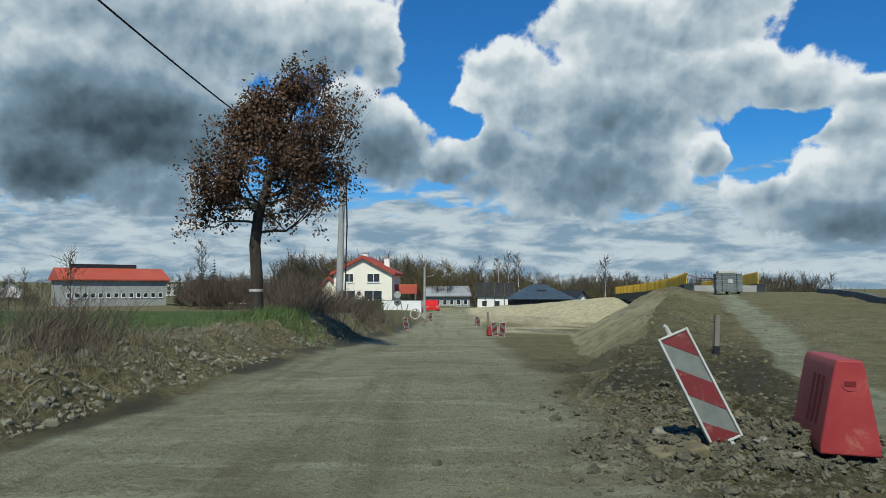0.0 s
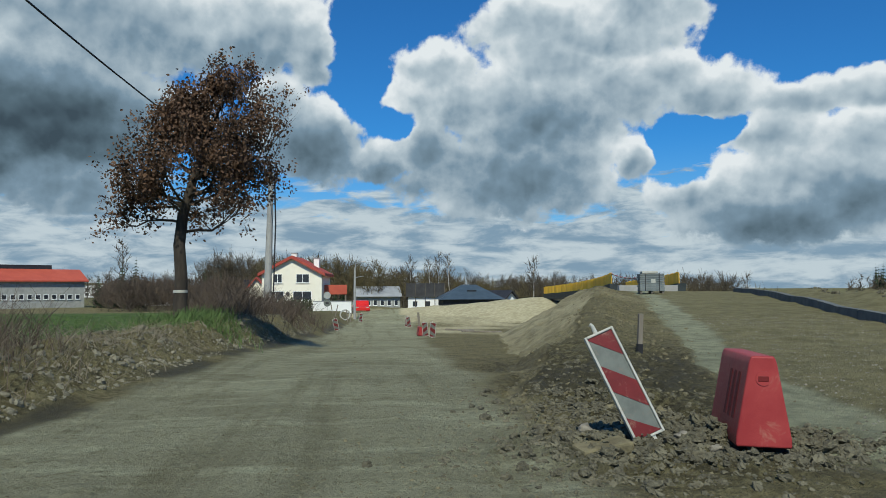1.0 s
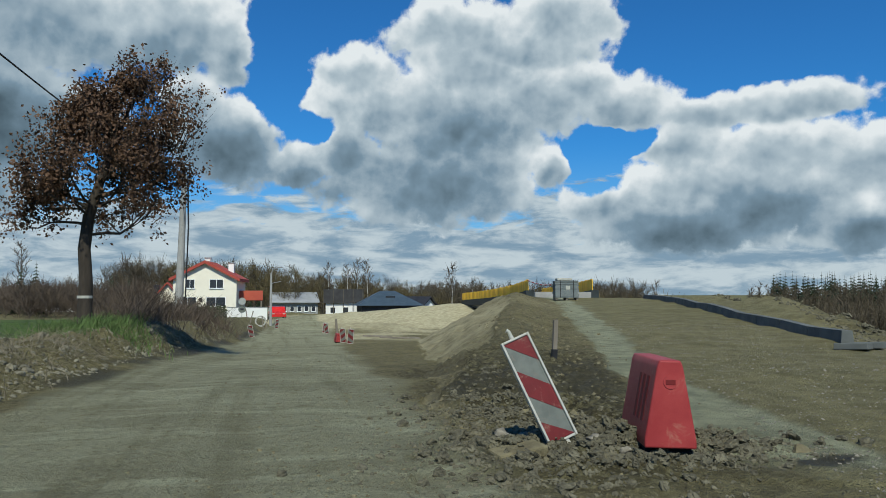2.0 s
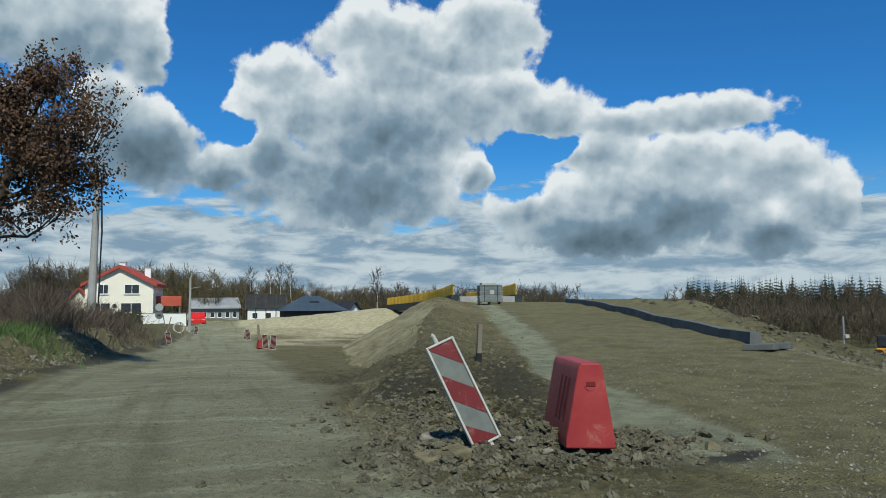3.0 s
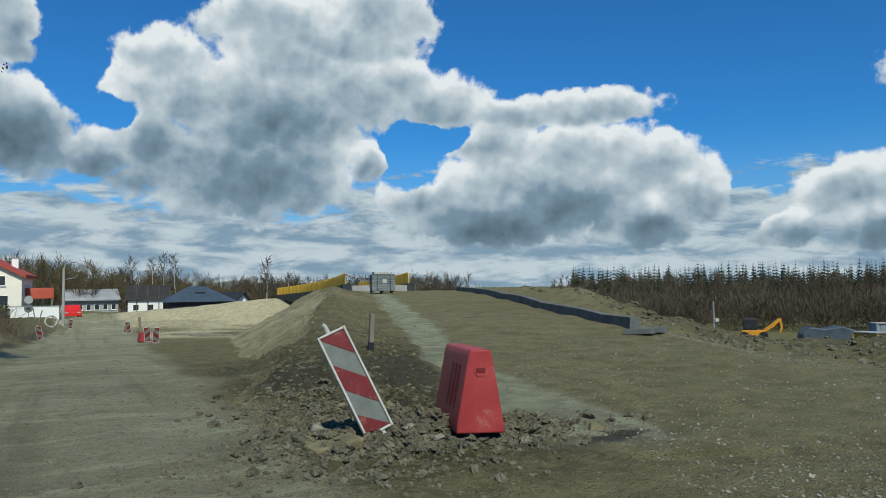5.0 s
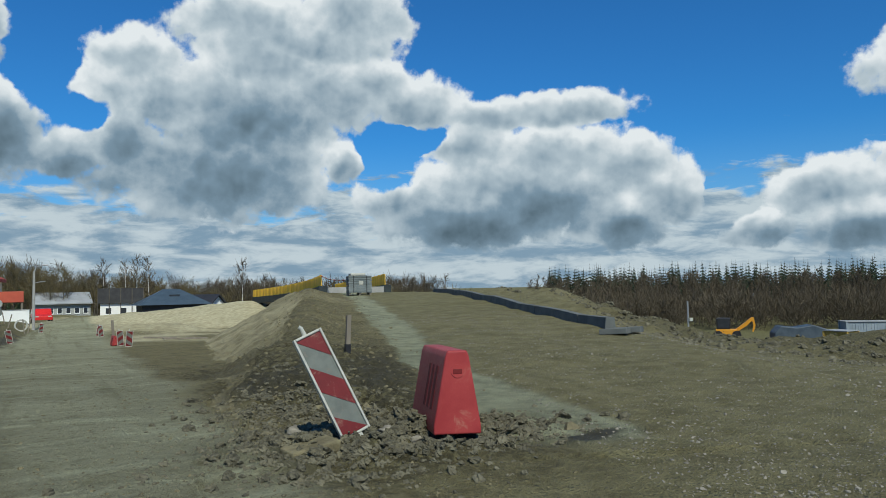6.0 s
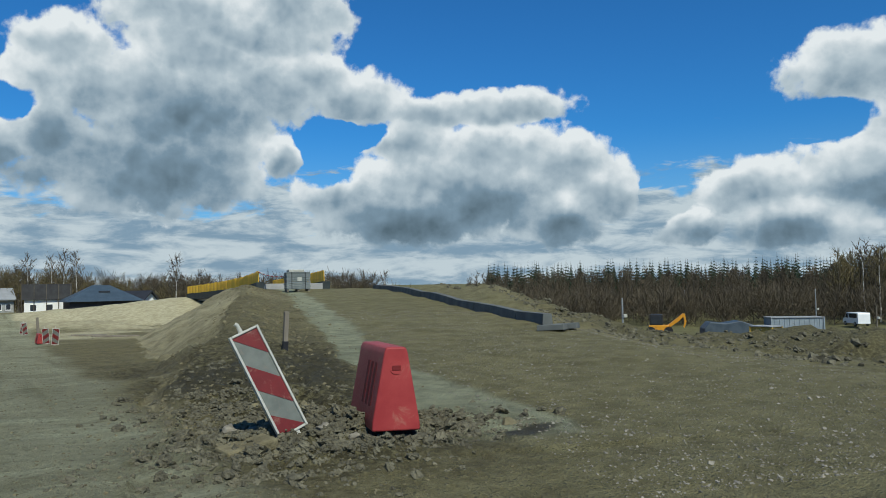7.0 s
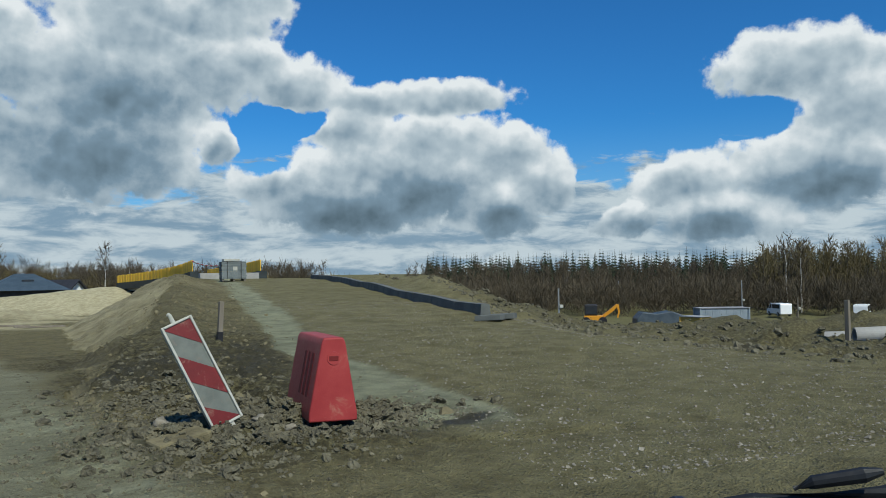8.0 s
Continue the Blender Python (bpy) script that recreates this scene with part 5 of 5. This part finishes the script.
stems("bramble_thicket", "dark leafless bramble thicket by the pole", far_bush, rng.uniform(0.6, 1.55, len(far_bush)), 0.012, BRAMBLE, 0.9, 6, 0.22, 4, "bush")

# turf of the field: short blades in rows
fa = rng.uniform(-33, -6, 5200)
fr = 17 + 45 * rng.random(5200) ** 1.4
roots = np.stack([fr * np.sin(np.radians(fa)), fr * np.cos(np.radians(fa))], -1)
roots = roots[roots[:, 0] < -6.8]
stems("field_grass", "short green blades of the young crop", roots, rng.uniform(0.08, 0.2, len(roots)), 0.02, GREEN, 0.8, 7, 0.3, 2, "grass")


# ---- hedge, far works ----
def hedge(m, length, depth, high, label, n=1500):
    t = thing("hedge", label, "hedge", m)
    rng = np.random.default_rng(int(length * 10))
    tw = Twigs()
    for _ in range(n):
        p = np.array([rng.uniform(-length / 2, length / 2), rng.uniform(-depth / 2, depth / 2), rng.uniform(0, high) * rng.uniform(0.85, 1.05)])
        tw.leaf(p, rng.uniform(0.15, 0.35), rng)
    v, f = tw.arrays()
    raw("foliage", v, f, HEDGE, t)["kind"] = "stuff"
    part("stem", tube([(0, 0, -0.2), (0, 0, high * 0.6)], [0.05, 0.03], 6), BARK, t)
    return t


hedge(facing(at(-6.2, 97), 0), 5.2, 1.0, 1.5, "clipped dark green hedge before the cream house", 1800)
hedge(facing(at(-9.5, 99), 0), 5.5, 1.0, 1.3, "brownish hedge along the field edge", 1500)

for az, r, tilt, mir in ((-2.75, 46, -12, False), (-1.0, 66, 8, True), (2.55, 54, 6, False), (4.0, 39, -5, True), (4.5, 37, 4, False), (2.75, 53, -8, True)):
    guide_board(Matrix.Translation(at(az, r, 0.02)) @ pose(0, 0, 0, 4, tilt, -az), "small red and white striped guide board at the roadside", 0.26, 0.72, mir, "far guide boards")
mini = water_barrier(Matrix.Translation(at(3.55, 39.5, 0.06)) @ pose(0, 0, 0, 0, 0, 5) @ Matrix.Diagonal((0.6, 0.6, 0.6, 1)), "red plastic barrier beside the guide boards")
post = thing("wooden_post", "dark leaning wooden post at the road edge", "post", Matrix.Translation(at(3.55, 40.5)) @ pose(0, 0, 0, 0, -4, 0))
part("post", box(-0.06, 0.06, -0.06, 0.06, -0.2, 1.25, 0.01), WOOD, post)
for k, (az, r, ln) in enumerate(((6.6, 46, 1.8), (8.3, 44, 2.4))):
    o = at(az, r, 0.05)
    pl = thing("plank", "dark plank lying on the sand", "plank", Matrix.Translation(o) @ pose(0, 0, 0, 0, 2, -8 + 14 * k))
    part("plank", box(-ln / 2, ln / 2, -0.14, 0.14, -0.03, 0.05, 0.01), WOOD, pl)

reel = thing("cable_reel", "pale coil of green hose leaning by the road", "reel", facing(at(-2.15, 66), 10))
b = bmesh.new()
for k in range(24):
    a0, a1 = 2 * math.pi * k / 24, 2 * math.pi * (k + 1) / 24
    tube([(0.42 * math.cos(a0), 0, 0.5 + 0.42 * math.sin(a0)), (0.42 * math.cos(a1), 0, 0.5 + 0.42 * math.sin(a1))], [0.07, 0.07], 6, b)
part("coil", b, WHITE_PLASTIC, reel)
for az, r, h, tl in ((-2.9, 64, 1.0, 14), (-1.95, 65, 1.1, -6), (-1.75, 67, 1.0, 10), (-3.1, 66, 0.9, -10)):
    st = thing("survey_stake", "thin wooden stake beside the hose coil", "stake", Matrix.Translation(at(az, r)) @ pose(0, 0, 0, 0, tl, 0), "thin stakes")
    part("stake", box(-0.04, 0.04, -0.04, 0.04, -0.2, h, 0.006), WOOD, st)
sign = thing("round_sign", "round road sign seen edge-on beside the garden wall", "road sign", facing(at(-3.5, 88), 0))
part("pole", tube([(0, 0, -0.3), (0, 0, 2.2)], [0.035, 0.035], 8), GALV, sign)
d1 = part("disc", tube([(0, -0.03, 1.9), (0, -0.06, 1.9)], [0.42, 0.42], 20), GREY_BLOCK, sign)
d2 = part("disc", tube([(0, -0.03, 1.0), (0, -0.06, 1.0)], [0.42, 0.42], 20), BOARD_WHITE, sign)
part("bar", box(-0.18, 0.18, -0.075, -0.062, 0.9, 1.1), BLACK_METAL, d2)


def car(m, label, paint, length=4.2, high=1.5, van=False):
    """A car seen from afar: body, cabin with glass, wheels, lamps."""
    t = thing("van" if van else "car", label, "van" if van else "car", m)
    L = length / 2
    if van:
        o = [(-L, 0.35), (L, 0.35), (L, 0.95), (L - 0.55, 1.1), (L - 1.2, high), (-L + 0.1, high), (-L, high - 0.2)]
        g_ = [(L - 1.6, high - 0.12), (L - 1.27, high - 0.12), (L - 0.75, 1.12), (L - 1.6, 1.12)]
        g2 = [(-L + 0.3, high - 0.15), (L - 1.8, high - 0.15), (L - 1.8, 1.15), (-L + 0.3, 1.15)]
    else:
        o = [(-L, 0.35), (L, 0.35), (L, 0.75), (L - 0.95, 0.95), (L - 1.6, high), (-L + 0.7, high), (-L + 0.1, 0.95), (-L, 0.8)]
        g_ = [(0.1, high - 0.08), (L - 1.65, high - 0.08), (L - 1.15, 0.98), (0.1, 0.98)]
        g2 = [(-L + 0.75, high - 0.08), (0.0, high - 0.08), (0.0, 0.98), (-L + 0.4, 0.98)]
    part("body", prism(o, 1.72, "y", 0.04), paint, t)
    for o_ in (g_, g2):
        part("window", prism(o_, 1.75), GLASS, t)
    for x in (-L + 0.8, L - 0.8):
        for y in (-0.82, 0.82):
            w = part("wheel", tube([(x, y - 0.1, 0.32), (x, y + 0.1, 0.32)], [0.32, 0.32], 16), BLACK_METAL, t)
            part("rim", tube([(x, y - 0.11, 0.32), (x, y + 0.11, 0.32)], [0.19, 0.19], 12), GALV, w)
    for y in (-0.6, 0.6):
        part("headlight", box(L - 0.06, L + 0.012, y - 0.15, y + 0.15, 0.66, 0.78, 0.01), WHITE_PLASTIC, t)
    return t


CAR_RED = surface("red_paint", (0.52, 0.02, 0.018), (0.60, 0.03, 0.025), 1.0, 0.3, 0.0)
CAR_WHITE = surface("white_paint", (0.72, 0.73, 0.74), (0.80, 0.81, 0.82), 1.0, 0.3, 0.0)
car(Matrix.Translation(at(-0.95, 90)) @ pose(0, 0, 0, 0, 0, -84), "bright red car parked at the garden wall", CAR_RED)
car(Matrix.Translation(at(66.1, 120)) @ pose(0, 0, 0, 0, 0, 18), "white van parked before the woods", CAR_WHITE, 4.8, 2.1, True)
car(Matrix.Translation(at(61.0, 122)) @ pose(0, 0, 0, 0, 0, 55), "white car parked behind the spoil heap", CAR_WHITE, 4.4, 1.9, True)


# ---- storage yard ----
def container(m, size, mat, label):
    t = thing("container", label, "container", m)
    lx, ly, lz = size
    part("shell", box(-lx / 2 + 0.05, lx / 2 - 0.05, -ly / 2 + 0.05, ly / 2 - 0.05, 0.12, lz - 0.05), mat, t)
    n = int(lx / 0.28)
    for k in range(n):
        x = -lx / 2 + (k + 0.5) * lx / n
        for y in (-ly / 2 + 0.03, ly / 2 - 0.03):
            part("rib", box(x - 0.07, x + 0.07, y - 0.028, y + 0.028, 0.16, lz - 0.12), mat, t)
    for x in (-lx / 2, lx / 2):
        for y in (-ly / 2, ly / 2):
            part("corner_post", box(x - 0.08, x + 0.08, y - 0.08, y + 0.08, 0, lz), mat, t)
    part("roof", box(-lx / 2 - 0.1, lx / 2 + 0.1, -ly / 2 - 0.1, ly / 2 + 0.1, lz + 0.004, lz + 0.08), GREY_ROOF, t)
    return t


YELLOW_PAINT = surface("ochre_paint", (0.42, 0.27, 0.06), (0.52, 0.35, 0.10), 1.0, 0.6, 0.1)
GREY_PAINT = surface("grey_paint", (0.20, 0.24, 0.27), (0.28, 0.32, 0.35), 1.0, 0.6, 0.1)
ORANGE = surface("machine_orange", (0.55, 0.22, 0.015), (0.65, 0.30, 0.03), 1.5, 0.5, 0.05)
container(facing(at(57.2, 99, 0.0), 20), (6.0, 2.4, 2.5), GREY_PAINT, "long grey steel site container")
container(facing(at(55.4, 92, 0.0), -30), (2.6, 2.2, 1.9), YELLOW_PAINT, "ribbed ochre yellow site container")
tarp = thing("covered_pile", "low pile under dark blue tarpaulin", "pile", facing(at(52.9, 98), 15))
b = prism([(-3.2, -0.5), (3.2, -0.5), (3.0, 1.5), (1.2, 2.1), (-0.6, 1.8), (-2.4, 2.0), (-3.1, 1.2)], 2.6, "y", 0.1)
part("cover", b, surface("dark_tarp", (0.03, 0.045, 0.06), (0.08, 0.10, 0.12), 0.8, 0.5, 0.3, 6.0), tarp)

digger = thing("backhoe", "orange and black backhoe loader half hidden by spoil", "digger", facing(at(48.3, 104), 0))
part("chassis", box(-1.6, 1.0, -1.0, 1.0, 0.5, 1.3, 0.08), ORANGE, digger)
cab = part("cab", box(-1.5, 0.2, -0.8, 0.8, 1.3, 2.75, 0.1), BLACK_METAL, digger)
part("windscreen", box(-1.3, 0.0, -0.84, -0.80, 1.5, 2.5, 0.01), GLASS, cab)
for x in (-1.3, 0.9):
    for y in (-1.05, 1.05):
        part("wheel", tube([(x, y - 0.2, 0.55), (x, y + 0.2, 0.55)], [0.58, 0.58], 18), BLACK_METAL, digger)
part("boom", tube([(1.0, 0, 1.2), (2.1, 0, 2.0), (2.9, 0, 2.75)], [0.26, 0.30, 0.22], 4), ORANGE, digger)
part("stick", tube([(2.9, 0, 2.8), (3.1, 0, 1.8), (2.9, 0, 1.0)], [0.2, 0.18, 0.14], 4), ORANGE, digger)

for k, (az, r, ln, tn) in enumerate(((66.7, 26.5, 0.5, 78), (64.7, 26.2, 0.36, 55))):
    o = at(az, r)
    t = thing("concrete_pipe", "grey concrete drain pipe lying on the spoil", "pipe", Matrix.Translation(o + Vector((0, 0, 0.24))) @ pose(0, 0, 0, 0, -3, -az + tn - 60), "drain pipes")
    b = bmesh.new()
    rings = []
    for x, r_ in ((-ln, 0.24), (ln, 0.24), (ln, 0.19), (-ln, 0.19)):
        rings.append([b.verts.new((x, r_ * math.cos(a), r_ * math.sin(a))) for a in (2 * math.pi * j / 24 for j in range(24))])
    for i in range(4):
        for j in range(24):
            b.faces.new((rings[i][j], rings[i][(j + 1) % 24], rings[(i + 1) % 4][(j + 1) % 24], rings[(i + 1) % 4][j]))
    bmesh.ops.recalc_face_normals(b, faces=b.faces[:])
    part("pipe", b, CONCRETE, t, smooth=False)
pst = thing("wooden_post", "upright weathered wooden post by the drain pipe", "post", Matrix.Translation(at(65.3, 22.0)))
part("post", box(-0.055, 0.055, -0.055, 0.055, -0.3, 1.25, 0.01), WOOD, pst)
for az, r, h in ((45.55, 70, 3.6), (58.6, 118, 6.0), (62.2, 110, 3.4), (50.0, 150, 6.0)):
    o = at(az, r)
    t = thing("lamp_mast", "thin grey mast with a floodlight in the yard", "mast", Matrix.Translation(o), "yard masts")
    part("mast", tube([(0, 0, -0.3), (0, 0, h)], [0.09, 0.07], 8), GALV if r != 110 else WOOD, t)
    part("lamp", box(-0.05, 0.35, -0.25, 0.05, h * 0.5, h * 0.5 + 0.3, 0.03), WHITE_PLASTIC, t)

far_house = thing("white_cottage", "small white cottage far beyond the field", "house", facing(at(-30.3, 260), 0))
part("wall", gable_body(7, 7, 2.6, 4.8), WHITE_WALL, far_house)
gable_roof(far_house, 7, 7, 2.6, 4.8, GREY_ROOF)
low_house = thing("pale_shed", "low pale shed among the scrub", "shed", facing(at(-16.0, 150), 0))
part("wall", box(-3.6, 3.6, 0, 4, -1, 2.4), WHITE_WALL, low_house)
part("roof", box(-3.8, 3.8, -0.3, 4.3, 2.404, 2.6), GREY_ROOF, low_house)
flats = thing("apartment_block", "pale flat-roofed block far beyond the spruces", "building", facing(at(-19.6, 330), 0))
part("wall", box(-5, 5, 0, 8, -2, 6.5), WHITE_WALL, flats)
for i in range(3):
    for k in range(4):
        window(flats, -3.6 + k * 2.4, 0.2 + i * 2.1, 1.2, 1.1, 0.0, 0)

# ---- bonnet and wiper of the car that carries the camera ----
CAR_DARK = surface("dark_car_plastic", (0.010, 0.011, 0.013), (0.02, 0.021, 0.024), 6.0, 0.45, 0.05, 60.0)
bonnet = thing("parked_car", "front of a dark parked car with a wiper", "car", pose(0, 0, 0, 0, 0, -33))
b = bmesh.new()
rows_ = []
for y, z in ((0.55, 0.94), (0.8, 0.93), (1.2, 0.84), (1.6, 0.72), (1.85, 0.60), (1.95, 0.42), (1.93, 0.25)):
    rows_.append([b.verts.new((0.85 * u, y - 0.10 * u * u, z - 0.06 * u * u)) for u in np.linspace(-1, 1, 9)])
for r0, r1 in zip(rows_, rows_[1:]):
    for k in range(8):
        b.faces.new((r0[k], r0[k + 1], r1[k + 1], r1[k]))
geo = bmesh.ops.solidify(b, geom=b.faces[:], thickness=0.03)
bmesh.ops.recalc_face_normals(b, faces=b.faces[:])
part("bonnet", b, CAR_DARK, bonnet, smooth=True)
for x in (-0.72, 0.72):
    part("wheel", tube([(x - 0.1, 1.25, 0.31), (x + 0.1, 1.25, 0.31)], [0.31, 0.31], 20), BLACK_METAL, bonnet)
    part("fender", box(x - 0.03, x + 0.03, 0.5, 1.8, 0.35, 0.86, 0.02), CAR_DARK, bonnet)
inv = bonnet.matrix_world.inverted()


def sight(az, el, r):
    return inv @ Vector((r * math.sin(radians(az)), r * math.cos(radians(az)) - 0.048, EYE + r * math.tan(radians(el))))


arm = part("wiper_arm", tube([sight(44, -18.4, 0.92), sight(52, -17.2, 0.95), sight(59, -15.9, 0.98), sight(68, -14.3, 1.02), sight(78, -14.8, 1.05)], [0.006, 0.007, 0.009, 0.010, 0.014], 8), CAR_DARK, bonnet, "black wiper arm")
part("arm_cover", tube([sight(61.6, -14.9, 0.97), sight(62.8, -14.35, 0.975), sight(65.9, -13.55, 0.985), sight(67.0, -13.2, 0.99)], [0.003, 0.008, 0.009, 0.004], 10), CAR_DARK, arm)
part("wiper_base", tube([sight(78, -14.6, 1.05), sight(80, -22, 0.95)], [0.03, 0.03], 8), CAR_DARK, arm)
